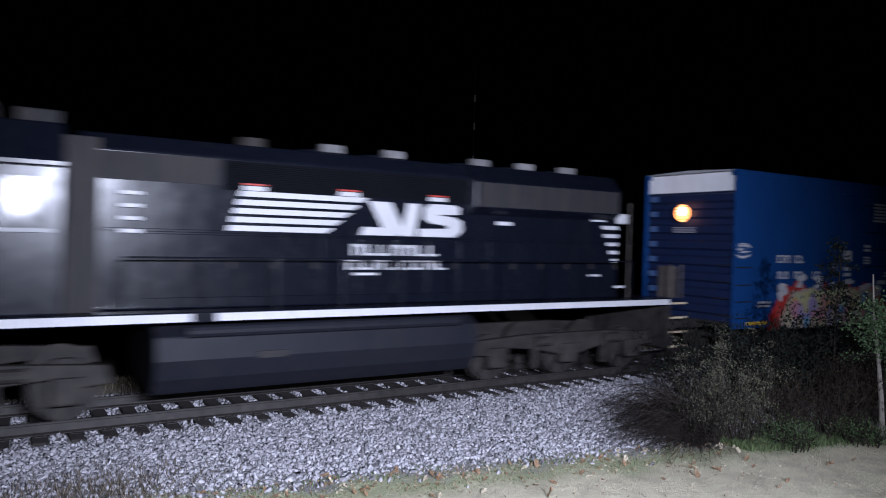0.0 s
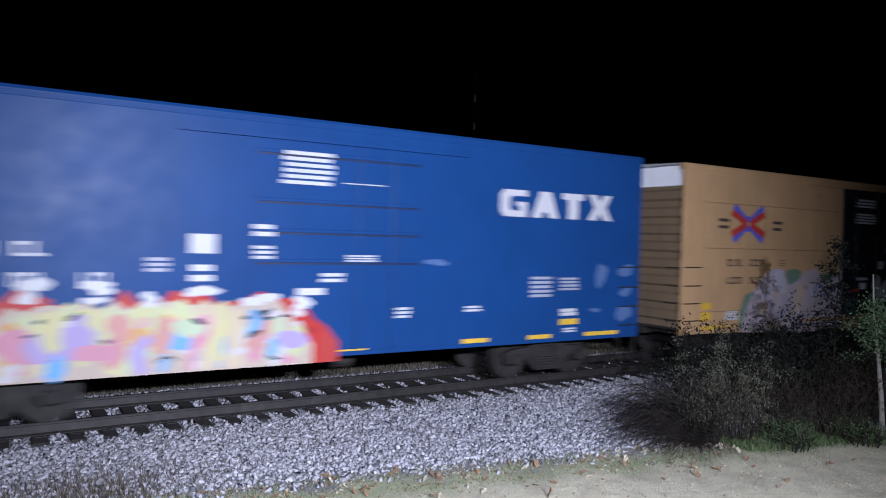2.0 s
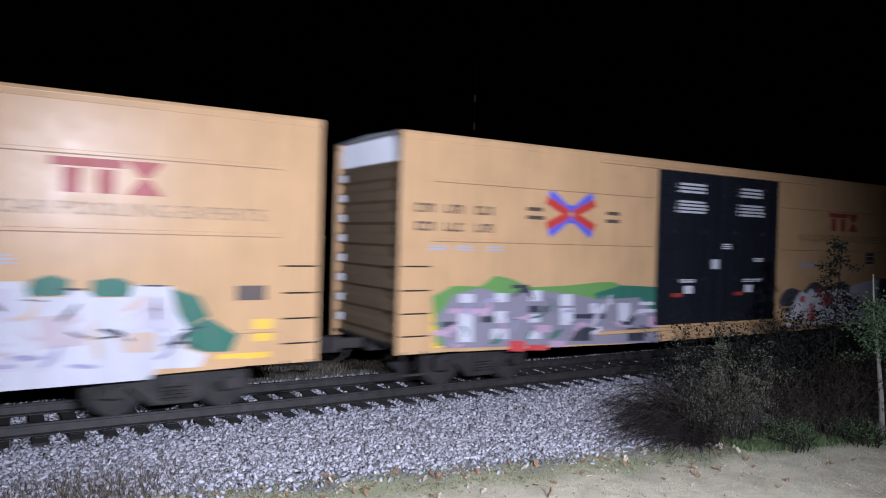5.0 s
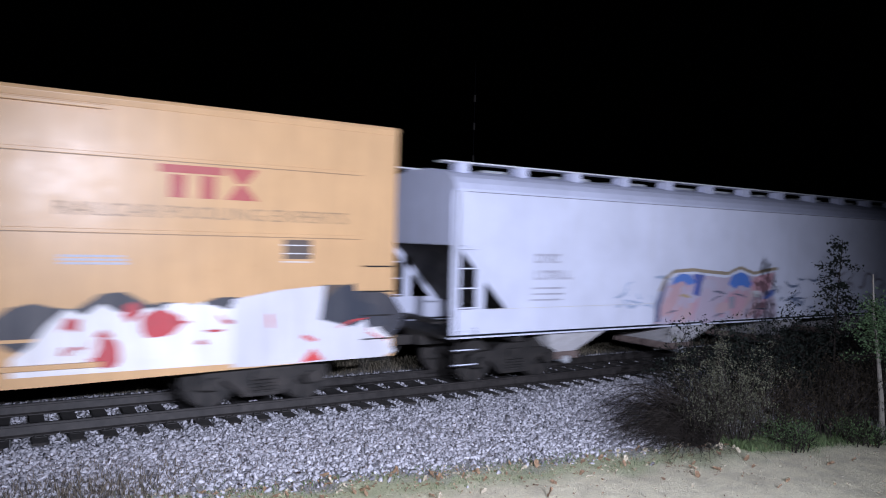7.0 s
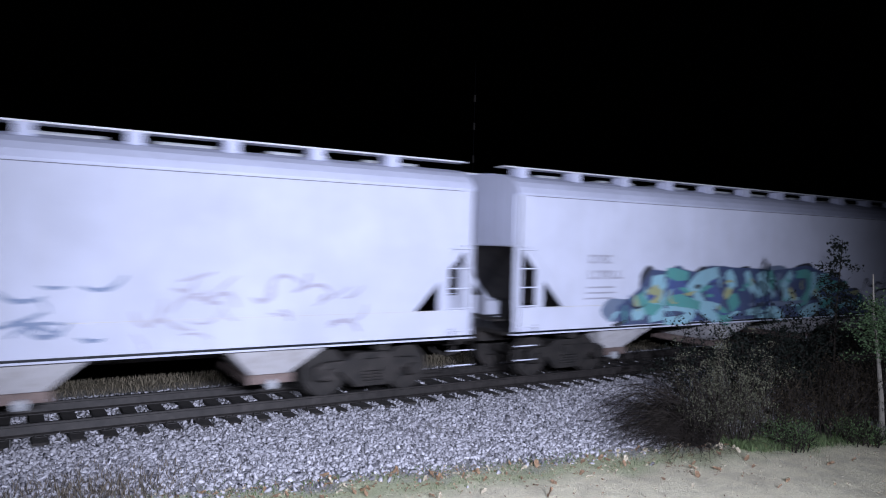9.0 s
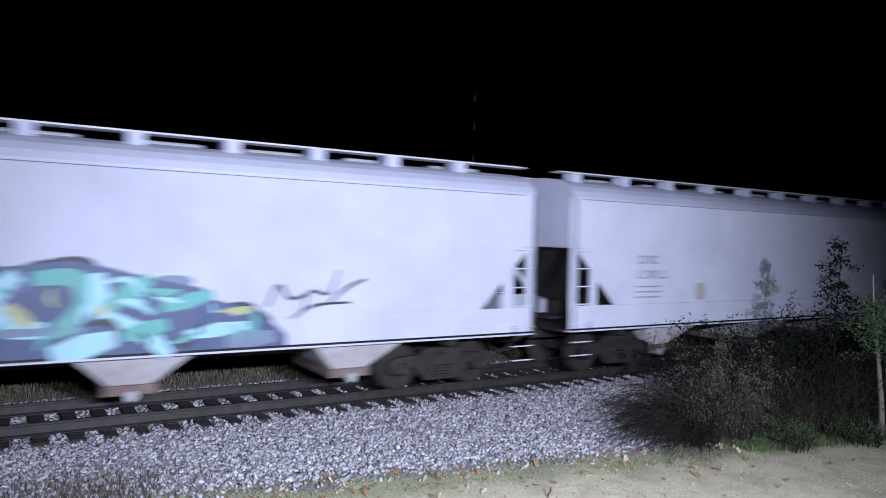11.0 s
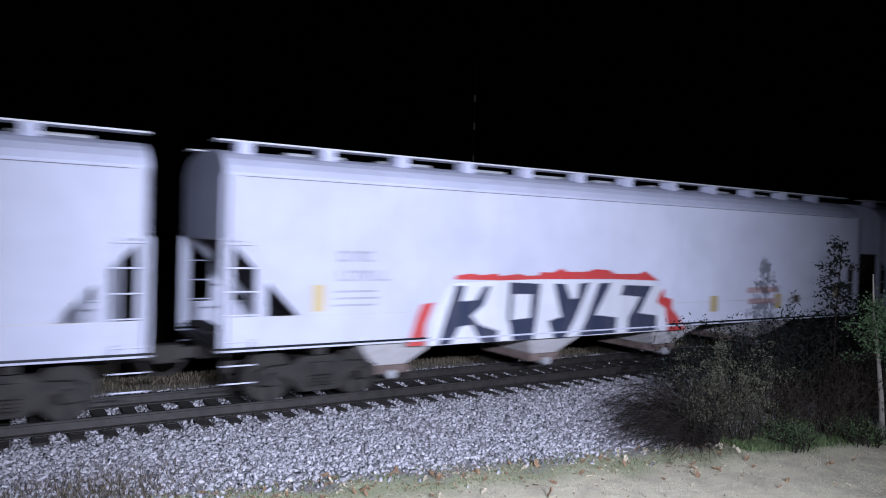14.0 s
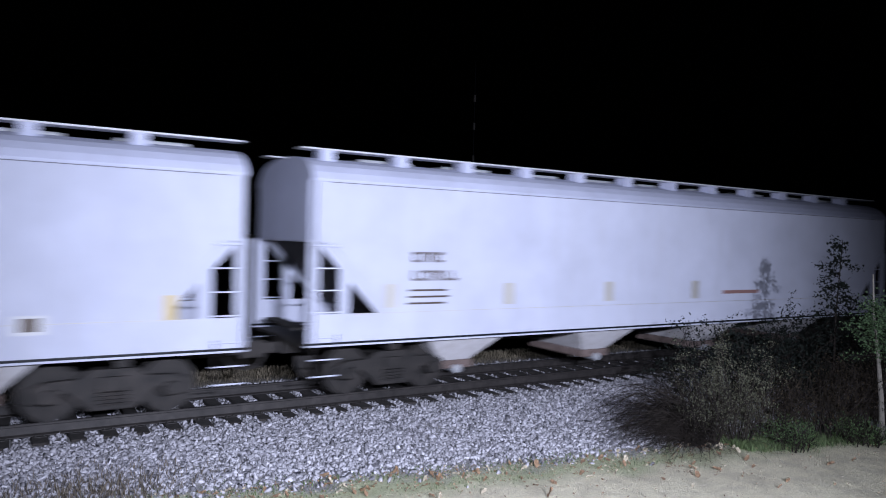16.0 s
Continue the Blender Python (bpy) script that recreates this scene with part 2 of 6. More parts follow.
def words(parent, text, x0, x1, z, height, mat, y):
    """Painted lettering, fitted between x0 and x1 and standing on z."""
    data = bpy.data.curves.new("lettering", "FONT")
    data.body = text
    data.size = 1.0
    data.resolution_u = 2
    tmp = bpy.data.objects.new("lettering", data)
    me = bpy.data.meshes.new_from_object(tmp)
    bpy.data.objects.remove(tmp)
    bpy.data.curves.remove(data)
    me.name = "lettering"
    xs, ys = [v.co.x for v in me.vertices], [v.co.y for v in me.vertices]
    kx, kz = (x1 - x0) / (max(xs) - min(xs)), height / (max(ys) - min(ys))
    left, low = min(xs), min(ys)
    for v in me.vertices:
        v.co = (x0 + (v.co.x - left) * kx, y, z + (v.co.y - low) * kz)
    me.materials.append(mat)
    ob = new("lettering", me)
    ob.parent = parent
    return ob


def ribbon(bm, pts, width, y, taper=0.0):
    """A flat painted stroke along (x, z) points."""
    n = len(pts)
    L, R = [], []
    for i, (x, z) in enumerate(pts):
        a, b = pts[max(0, i - 1)], pts[min(n - 1, i + 1)]
        dx, dz = b[0] - a[0], b[1] - a[1]
        l = math.hypot(dx, dz) or 1
        w = width * (1 - taper * abs(2 * i / max(1, n - 1) - 1)) / 2
        L.append(bm.verts.new((x - dz / l * w, y, z + dx / l * w)))
        R.append(bm.verts.new((x + dz / l * w, y, z - dx / l * w)))
    for i in range(n - 1):
        bm.faces.new((R[i], R[i + 1], L[i + 1], L[i]))


def polygon(bm, pts, y):
    bm.faces.new([bm.verts.new((x, y, z)) for x, z in pts])


def blob(bm, cx, cz, rx, rz, y, rnd, n=14, rag=0.22):
    ph = [rnd.uniform(0, 6.28) for _ in range(3)]
    pts = []
    for k in range(n):
        a = 2 * math.pi * k / n
        r = 1 + rag * (math.sin(2 * a + ph[0]) + 0.6 * math.sin(3 * a + ph[1]) + 0.5 * math.sin(5 * a + ph[2])) / 2
        pts.append((cx + rx * r * math.cos(a), cz + rz * r * math.sin(a)))
    polygon(bm, pts, y)


def curve_pts(a, b, bend, n=8):
    out = []
    for k in range(n + 1):
        t = k / n
        o = bend * 4 * t * (1 - t)
        dx, dz = b[0] - a[0], b[1] - a[1]
        out.append((a[0] + dx * t - dz * o, a[1] + dz * t + dx * o))
    return out


spray = {}


def spray_paint(colour):
    if colour not in spray:
        spray[colour] = paint("spray_paint", colour, 0.5, 0.30, (0.25, 0.22, 0.2), 0.3, 0.15)
    return spray[colour]


GREEN_DIM, GREEN_DARK, GREEN_LEAF = (0.16, 0.26, 0.19), (0.025, 0.15, 0.10), (0.13, 0.30, 0.08)
PINK_GREY, LILAC, PEACH, SLATE, INK = (0.53, 0.44, 0.47), (0.57, 0.53, 0.61), (0.62, 0.46, 0.36), (0.32, 0.31, 0.46), (0.035, 0.04, 0.055)
TAG_WHITE, GREY_MID, PINK_TAG, RED_TAG = (0.60, 0.59, 0.64), (0.25, 0.23, 0.28), (0.50, 0.33, 0.44), (0.60, 0.06, 0.06)
PURE_WHITE = (0.74, 0.75, 0.82)
NAVY_TAG, SKY, TEAL, BLUE_TAG, OLIVE, SLATE_TAG, NIGHT = (0.07, 0.10, 0.20), (0.34, 0.60, 0.70), (0.12, 0.38, 0.36), (0.09, 0.13, 0.32), (0.42, 0.44, 0.24), (0.17, 0.22, 0.32), (0.035, 0.045, 0.085)


# ---- the line: ground, ballast, ties, rails ----
def ground_z(x, y):
    if y > 0:
        base = np.interp(y, [0, 0.9, 1.7, 2.6, 3.2, 4.2, 7.5, 3000], [-0.285, -0.275, -0.26, -0.40, -0.36, -0.34, -2.2, -2.6])
    else:
        lip = -3.3 - 0.19 * min(max(x, 0), 9)
        base = np.interp(-y, [0, 0.70, 0.95, 1.6, -lip, -lip + 0.5, 8.6, 12.8, 14.5, 3000], [-0.285, -0.275, -0.235, -0.235, -0.42, -0.46, -0.42, 1.30, 1.45, 1.5])
    return float(base)


def build_ground():
    xs = np.unique(np.concatenate([[-3000, -900, -300, -120, -60, -30], np.arange(-12, 40, 0.5), [44, 50, 60, 80, 130, 300, 900, 3000]]))
    ys = np.unique(np.concatenate([[-3000, -900, -200, -60, -30, -20], np.arange(-16, 12, 0.25), [14, 18, 25, 40, 90, 300, 900, 3000]]))
    bm = bmesh.new()
    grid = [[bm.verts.new((x, y, ground_z(x, y) + (0.035 * noise.noise((x * 0.8, y * 0.8, 3.0)) if abs(y) > 2 else 0))) for y in ys] for x in xs]
    for i in range(len(xs) - 1):
        for j in range(len(ys) - 1):
            bm.faces.new((grid[i][j], grid[i + 1][j], grid[i + 1][j + 1], grid[i][j + 1]))
    tagged(shape("ground", bm, GROUND, smooth=True), "pale sandy dirt with moss beside the railway line", "ground", kind="structure")


build_ground()


def stones(name, label, count, area, size, seed):
    """Loose angular stones scattered on the ground: boxes with pushed corners."""
    rng = np.random.default_rng(seed)
    P = area(rng, count)
    n = len(P)
    cube = np.array([[-1, -1, -1], [1, -1, -1], [1, 1, -1], [-1, 1, -1], [-1, -1, 1], [1, -1, 1], [1, 1, 1], [-1, 1, 1]], float)
    v = cube[None] * (0.25 + 0.75 * rng.random((n, 8, 3)))
    s = size * (0.50 + 1.25 * rng.random((n, 1, 1)) ** 2.2) * np.array([1.15, 0.72, 0.55])
    v = v * s
    q = rng.normal(size=(n, 4)); q /= np.linalg.norm(q, axis=1)[:, None]
    w, x, y, z = q.T
    R = np.stack([1 - 2 * (y * y + z * z), 2 * (x * y - z * w), 2 * (x * z + y * w), 2 * (x * y + z * w), 1 - 2 * (x * x + z * z), 2 * (y * z - x * w),
                  2 * (x * z - y * w), 2 * (y * z + x * w), 1 - 2 * (x * x + y * y)], 1).reshape(n, 3, 3)
    v = np.einsum("nij,nkj->nki", R, v) + P[:, None, :]
    quad = np.array([[3, 2, 1, 0], [4, 5, 6, 7], [0, 1, 5, 4], [1, 2, 6, 5], [2, 3, 7, 6], [3, 0, 4, 7]])
    f = (quad[None] + 8 * np.arange(n)[:, None, None]).reshape(-1, 4)
    me = bpy.data.meshes.new(name)
    me.vertices.add(n * 8)
    me.vertices.foreach_set("co", v.reshape(-1))
    me.loops.add(f.size)
    me.loops.foreach_set("vertex_index", f.reshape(-1).astype(np.int32))
    me.polygons.add(len(f))
    me.polygons.foreach_set("loop_start", np.arange(0, f.size, 4, dtype=np.int32))
    me.update(calc_edges=True)
    me.materials.append(STONE)
    tagged(new(name, me), label, "ballast", kind="stuff")


def shoulder(rng, count):
    x = rng.uniform(-2.5, 24, count)
    y = -1.15 - rng.random(count) * 4.6
    lip = -3.2 - 0.19 * np.clip(x, 0, 9) + rng.normal(0, 0.22, count)
    k = (x - 0.58) / 0.5
    crib = (np.abs(k - np.round(k)) > 0.29) | (y < -1.40)
    keep = ((y > lip) | (rng.random(count) < 0.002)) & crib
    x, y = x[keep], y[keep]
    z = np.array([ground_z(a, b) for a, b in zip(x, y)]) + rng.uniform(-0.018, 0.022, len(x))
    return np.stack([x, y, z], 1)


def cribs(rng, count):
    x = rng.uniform(-2.5, 30, count)
    y = rng.uniform(-1.3, 2.7, count)
    k = (x - 0.58) / 0.5
    keep = (np.abs(k - np.round(k)) > 0.27) | (y > 1.35)
    x, y = x[keep], y[keep]
    z = np.array([ground_z(a, b) for a, b in zip(x, y)]) + rng.uniform(-0.02, 0.03, len(x))
    return np.stack([x, y, z], 1)


stones("ballast_shoulder", "grey crushed stone ballast sloping from the track", 125000, shoulder, 0.039, 5)
stones("ballast_cribs", "grey crushed stone ballast between the ties", 34000, cribs, 0.038, 6)


def build_track():
    track = tagged(new("railway_track"), "rusty steel railway track on dark creosoted wooden ties", "railway track", kind="structure")
    rail_poly = [(-0.07, -0.198), (0.07, -0.198), (0.07, -0.184), (0.014, -0.162), (0.010, -0.045), (0.036, -0.032), (0.036, -0.004), (0.030, 0.0),
                 (-0.030, 0.0), (-0.036, -0.004), (-0.036, -0.032), (-0.010, -0.045), (-0.014, -0.162), (-0.07, -0.184)]
    for y in (-0.753, 0.753):
        bm = bmesh.new()
        prism_x(bm, [(y + a, z) for a, z in rail_poly], -170, 220)
        rail = part("rail", bm, RAIL_STEEL, track)
        bm = bmesh.new()
        box(bm, -170, 220, y - 0.026, y + 0.026, -0.006, 0.003)
        part("running_surface", bm, RAIL_HEAD, rail, "polished rail head")
    rnd = random.Random(4)
    bm = bmesh.new()
    box(bm, -0.115, 0.115, -1.30, 1.30, -0.38, -0.205)
    bmesh.ops.bevel(bm, geom=bm.edges[:], offset=0.012, segments=1, affect="EDGES")
    first = part("tie", bm, TIE_WOOD, track)
    bm = bmesh.new()
    box(bm, -0.09, 0.09, -0.17, 0.17, -0.206, -0.190)
    for sx in (-0.06, 0.06):
        for sy in (-0.10, 0.10):
            box(bm, sx - 0.012, sx + 0.012, sy - 0.02, sy + 0.02, -0.192, -0.172)
    plate = part("tie_plate", bm, RAIL_STEEL, track)
    for k in range(-8, 80):
        x = 0.58 + k * 0.5 + rnd.uniform(-0.02, 0.02)
        ob = first if k == -8 else first.copy()
        pl = plate if k == -8 else plate.copy()
        for o in (ob, pl):
            if k != -8:
                scene.collection.objects.link(o)
        ob.location, ob.rotation_euler = (x, rnd.uniform(-0.05, 0.05), rnd.uniform(0.0, 0.012)), (0, 0, radians(rnd.uniform(-1.2, 1.2)))
        pl.location = (x, -0.753, 0)
    bm = bmesh.new()
    for k in list(range(-330, -8)) + list(range(80, 420)):
        box(bm, 0.58 + k * 0.5 - 0.115, 0.58 + k * 0.5 + 0.115, -1.3, 1.3, -0.38, -0.207)
    part("far_ties", bm, TIE_WOOD, track)["kind"] = "stuff"


build_track()


# ---- running gear ----
def wheelset(parent, x, radius=0.457):
    bm = bmesh.new()
    for s in (-1, 1):
        rod(bm, (0, s * 0.69, 0), (0, s * 0.83, 0), radius, radius - 0.006, 28)
        rod(bm, (0, s * 0.665, 0), (0, s * 0.69, 0), radius + 0.025, radius + 0.025, 28)
        rod(bm, (0, s * 0.83, 0), (0, s * 0.86, 0), radius * 0.45, radius * 0.36, 16)
        for k in range(5):
            a = 2 * math.pi * k / 5
            rod(bm, (0.27 * math.cos(a), s * 0.83, 0.27 * math.sin(a)), (0.27 * math.cos(a), s * 0.838, 0.27 * math.sin(a)), 0.05, 0.05, 8)
    rod(bm, (0, -1.0, 0), (0, 1.0, 0), 0.09, 0.09, 10)
    ob = part("wheelset", bm, STEEL_DARK, parent)
    ob.location = (x, 0, radius)
    turning.append((ob, x, radius))
    return ob


def freight_truck(parent, x):
    """Two-axle truck with cast side frames, springs and bearing caps."""
    for s in (-1, 1):
        bm = bmesh.new()
        y0, y1 = s * 0.93, s * 1.09
        outline = [(-1.18, 0.36), (-1.18, 0.60), (-0.98, 0.68), (-0.55, 0.70), (-0.34, 0.84), (0.34, 0.84), (0.55, 0.70), (0.98, 0.68), (1.18, 0.60), (1.18, 0.36),
                   (0.98, 0.33), (0.72, 0.50), (0.48, 0.30), (0.34, 0.17), (-0.34, 0.17), (-0.48, 0.30), (-0.72, 0.50), (-0.98, 0.33)]
        prism_y(bm, [(x + a, b) for a, b in outline], y0, y1)
        part("side_frame", bm, STEEL_DARK, parent, bevel=0.02)
        for k in (-0.16, 0.0, 0.16):
            bm = bmesh.new()
            for c in range(5):
                rod(bm, (x + k, s * 1.10, 0.26 + c * 0.06), (x + k, s * 1.10, 0.29 + c * 0.06), 0.07, 0.07, 10)
            part("spring", bm, STEEL_DARK, parent)
        for a in (-0.89, 0.89):
            bm = bmesh.new()
            rod(bm, (x + a, s * 1.02, 0.457), (x + a, s * 1.17, 0.457), 0.125, 0.11, 14)
            part("bearing_cap", bm, STEEL_DARK, parent)
    boxes("bolster", STEEL_DARK, parent, [(x - 0.2, x + 0.2, -1.16, 1.16, 0.48, 0.72)], bevel=0.02)
    for a in (-0.89, 0.89):
        wheelset(parent, x + a)


def coupler(parent, x, s):
    bm = bmesh.new()
    box(bm, min(x, x + s * 0.62), max(x, x + s * 0.62), -0.09, 0.09, 0.76, 0.98)
    box(bm, min(x + s * 0.55, x + s * 0.78), max(x + s * 0.55, x + s * 0.78), -0.16, 0.15, 0.70, 1.04)
    part("coupler", bm, STEEL_DARK, parent, bevel=0.03)
    bm = bmesh.new()
    pts = [Vector((x + s * 0.05, 0.35, 0.85)), Vector((x + s * 0.25, 0.33, 0.52)), Vector((x + s * 0.55, 0.25, 0.42)), Vector((x + s * 0.8, 0.1, 0.5))]
    for a, b in zip(pts, pts[1:]):
        rod(bm, a, b, 0.028, 0.028, 6)
    part("air_hose", bm, STEEL_DARK, parent)


def car(name, label, category, first, group=""):
    ob = tagged(new(name), label, category, group)
    running.append((ob, START + first))
    ob.location = (START + first, 0, 0)
    return ob


def ladder(parent, xa, xb, zs, y, mat=STEEL_DARK):
    s = -1 if y < 0 else 1
    for z in zs:
        bm = bmesh.new()
        rod(bm, (xa, y + s * 0.06, z), (xb, y + s * 0.06, z), 0.014, 0.014, 6)
        for x in (xa, xb):
            rod(bm, (x, y, z), (x, y + s * 0.06, z), 0.014, 0.014, 6)
        part("ladder_rung", bm, mat, parent)


# ---- box cars ----
def boxcar_shell(ob, length, mat, end_mat, zt, z0, stripe):
    w = 1.55
    # Pale colour that stands in for light caught on the far rib ends.
    tip = PURE_PAINT if mat is TAN else spray_paint((0.075, 0.15, 0.34))
    for s in (-1, 1):
        bm = bmesh.new()
        box(bm, 0, length, s * w - 0.03, s * w + 0.03, z0, zt - 0.10)
        part("side_wall", bm, mat, ob, bevel=0.008)
        bm = bmesh.new()
        prism_x(bm, [(s * (w + 0.035), zt - 0.16), (s * (w + 0.055), zt - 0.06), (s * (w + 0.03), zt), (s * (w - 0.12), zt), (s * (w - 0.12), zt - 0.16)][::s], 0, length)
        part("top_chord", bm, mat, ob, bevel=0.01)
    bm = bmesh.new()
    prism_x(bm, [(-w, zt - 0.03), (w, zt - 0.03), (w, zt - 0.01), (0, zt + 0.05), (-w, zt - 0.01)], 0, length)
    part("roof", bm, HOPPER_GREY, ob)
    for k in range(int(length / 1.2)):
        x = 0.7 + k * 1.2
        bm = bmesh.new()
        prism_x(bm, [(-w + 0.10, zt - 0.02), (w - 0.10, zt - 0.02), (w - 0.10, zt + 0.008), (0, zt + 0.075), (-w + 0.10, zt + 0.008)], x, x + 0.09)
        part("roof_rib", bm, HOPPER_GREY, ob)
    for x, s in ((0, -1), (length, 1)):
        face = x
        x = x - s * 0.13
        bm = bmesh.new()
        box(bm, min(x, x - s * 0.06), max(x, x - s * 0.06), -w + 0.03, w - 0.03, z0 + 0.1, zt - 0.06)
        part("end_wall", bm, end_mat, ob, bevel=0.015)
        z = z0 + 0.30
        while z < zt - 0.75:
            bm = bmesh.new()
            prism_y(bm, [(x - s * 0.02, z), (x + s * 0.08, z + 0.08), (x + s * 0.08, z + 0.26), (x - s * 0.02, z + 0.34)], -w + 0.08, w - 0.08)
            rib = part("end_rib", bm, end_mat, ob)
            boxes("rib_tip_lit", tip, rib, [(min(x + s * 0.081, x + s * 0.086), max(x + s * 0.081, x + s * 0.086), 1.12, 1.42, z + 0.09, z + 0.25)], "pale rib end with caught light painted on")
            z += 0.44
        boxes("end_stripe", stripe, ob, [(min(x, x + s * 0.025), max(x, x + s * 0.025), -w + 0.02, w - 0.02, zt - 0.56, zt - 0.05)])
        for zz in np.arange(z0 + 0.35, 2.9, 0.45):
            bm = bmesh.new()
            rod(bm, (x + s * 0.10, -w + 0.1, zz), (x + s * 0.10, -w + 0.55, zz), 0.013, 0.013, 6)
            part("end_grab_iron", bm, STEEL_DARK, ob)
        coupler(ob, face, s)
    boxes("centre_sill", STEEL_DARK, ob, [(0.05, length - 0.05, -0.25, 0.25, z0 - 0.10, z0 + 0.12)] + [(0.3 + k * 1.5, 0.42 + k * 1.5, -1.5, 1.5, z0 - 0.02, z0 + 0.1) for k in range(int(length / 1.5))])
    boxes("floor_pan", STEEL_DARK, ob, [(0.05, length - 0.05, -w, w, z0 + 0.1, z0 + 0.16)])
    for s in (-1, 1):
        y = s * (w + 0.03)
        for xa in (0.12, length - 0.62):
            # Rungs coloured dark to stand for the shadows they cast on the side.
            ladder(ob, xa - 0.04, xa + 0.54, [1.18, 1.62, 2.07, 2.54], y, STEEL_DARK)
            bm = bmesh.new()
            for a in (xa, xa + 0.46):
                box(bm, a, a + 0.04, y - 0.01, y + 0.01, 0.42, z0 + 0.05)
            box(bm, xa, xa + 0.5, y - 0.02, y + 0.02, 0.40, 0.44)
            part("sill_step", bm, STEEL_DARK, ob)
    for x in (2.35, length - 2.35):
        freight_truck(ob, x)
    bm = bmesh.new()
    rod(bm, (length * 0.42, 0.5, z0 - 0.28), (length * 0.42 + 1.0, 0.5, z0 - 0.28), 0.2, 0.2, 14)
    part("brake_reservoir", bm, STEEL_DARK, ob)
    bm = bmesh.new()
    rod(bm, (length * 0.42 + 1.6, -0.6, z0 - 0.25), (length * 0.42 + 2.0, -0.6, z0 - 0.25), 0.14, 0.14, 12)
    part("brake_valve", bm, STEEL_DARK, ob)


def blue_boxcar():
    L, y = 15.6, -1.583
    ob = car("boxcar", "blue steel boxcar with white lettering and a colourful painted tag", "boxcar", 0.0, "cars of the train")
    boxcar_shell(ob, L, BLUE, DARK_BLUE, 5.16, 0.88, PURE_PAINT)
    boxes("corner_plate", PURE_PAINT, ob, [(0.097, 0.101, 0.75, 1.5, 4.60, 5.10)], "white corner plate")
    # plug door with its pressed panels and lock bars
    boxes("side_door", BLUE, ob, [(6.2, 9.62, y - 0.012, y - 0.001, 1.0, 4.72)], bevel=0.005)
    for z in (2.60, 3.13, 3.66, 4.50):
        each("door_rib", BLUE, ob, [(6.3, 9.5, y - 0.040, y - 0.013, z, z + 0.06)], 0.008)
        # Shade below each rib, painted as a darker strip.
        each("dark_underline", DARK_BLUE, ob, [(6.3, 9.5, y - 0.020, y - 0.013, z - 0.035, z - 0.001)])
    for x in (8.2, 8.9):
        bm = bmesh.new()
        rod(bm, (x, y - 0.05, 1.0), (x, y - 0.05, 4.7), 0.016, 0.016, 8)
        part("lock_bar", bm, BLUE, ob)
    each("door_track", BLUE, ob, [(5.0, 10.6, y - 0.018, y - 0.002, 0.90, 0.96), (5.0, 10.6, y - 0.08, y - 0.002, 4.74, 4.80)])
    # yellow markers on the sill
    for a, b in ((0.6, 1.52), (7.76, 8.43), (10.57, 11.22), (12.26, 12.9), (13.89, 14.92)):
        boxes("reflector", YELLOW, ob, [(a, b, y - 0.005, y - 0.001, 0.97, 1.06)])
    boxes("reflector", YELLOW, ob, [(13.15, 13.68, y - 0.005, y - 0.001, 1.25, 1.38)])
    # white owner's mark in plain block shapes
    bm = bmesh.new()
    yy = y - 0.004
    polygon(bm, [(11.54, 3.60), (12.14, 3.60), (12.14, 3.92), (11.86, 3.92), (11.86, 3.83), (11.94, 3.83), (11.94, 3.73), (11.74, 3.73), (11.68, 3.79), (11.68, 3.98), (11.74, 4.04), (12.14, 4.04), (12.14, 4.17), (11.54, 4.17), (11.44, 4.07), (11.44, 3.70)], yy)
    polygon(bm, [(12.28, 3.60), (12.50, 4.17), (12.80, 4.17), (13.02, 3.60), (12.76, 3.60), (12.70, 3.72), (12.58, 3.72), (12.54, 3.60)], yy)
    polygon(bm, [(13.30, 3.60), (13.60, 3.60), (13.60, 4.03), (13.76, 4.03), (13.76, 4.17), (13.13, 4.17), (13.13, 4.03), (13.30, 4.03)], yy)
    polygon(bm, [(13.88, 3.60), (14.16, 3.60), (14.26, 3.76), (14.36, 3.60), (14.64, 3.60), (14.44, 3.90), (14.62, 4.18), (14.36, 4.18), (14.26, 4.02), (14.16, 4.18), (13.90, 4.18), (14.08, 3.90)], yy)
    part("owner_mark", bm, DECAL_WHITE, ob, "white block owner's mark")
    letters(ob, 1.88, 2.52, 2.67, 2.89, DECAL_WHITE, y, 3, 3)
    letters(ob, 2.72, 3.18, 2.67, 2.89, DECAL_WHITE, y, 2, 4)
    letters(ob, 1.90, 2.42, 2.22, 2.43, DECAL_WHITE, y, 3, 5)
    letters(ob, 2.68, 3.20, 2.22, 2.43, DECAL_WHITE, y, 3, 6)
    letters(ob, 3.6, 4.1, 2.22, 2.43, DECAL_WHITE, y, 3, 7)
    yd = y - 0.043
    bars(ob, 6.70, 7.75, 3.98, 4.60, 6, DECAL_WHITE, yd)
    bars(ob, 7.85, 8.75, 4.04, 4.07, 1, DECAL_WHITE, yd)
    bars(ob, 5.20, 5.62, 2.28, 2.62, 2, DECAL_WHITE, y)
    bars(ob, 5.18, 5.64, 2.74, 3.10, 1, DECAL_WHITE, y, fill=0.9)
    bars(ob, 6.22, 6.62, 2.66, 2.92, 3, DECAL_WHITE, yd)
    bars(ob, 6.22, 6.62, 3.05, 3.30, 2, DECAL_WHITE, yd)
    bars(ob, 4.52, 4.92, 2.44, 2.70, 3, DECAL_FADED, y)
    bars(ob, 7.95, 8.65, 2.62, 2.76, 3, DECAL_WHITE, yd)
    bars(ob, 7.45, 7.95, 2.25, 2.45, 2, DECAL_WHITE, yd)
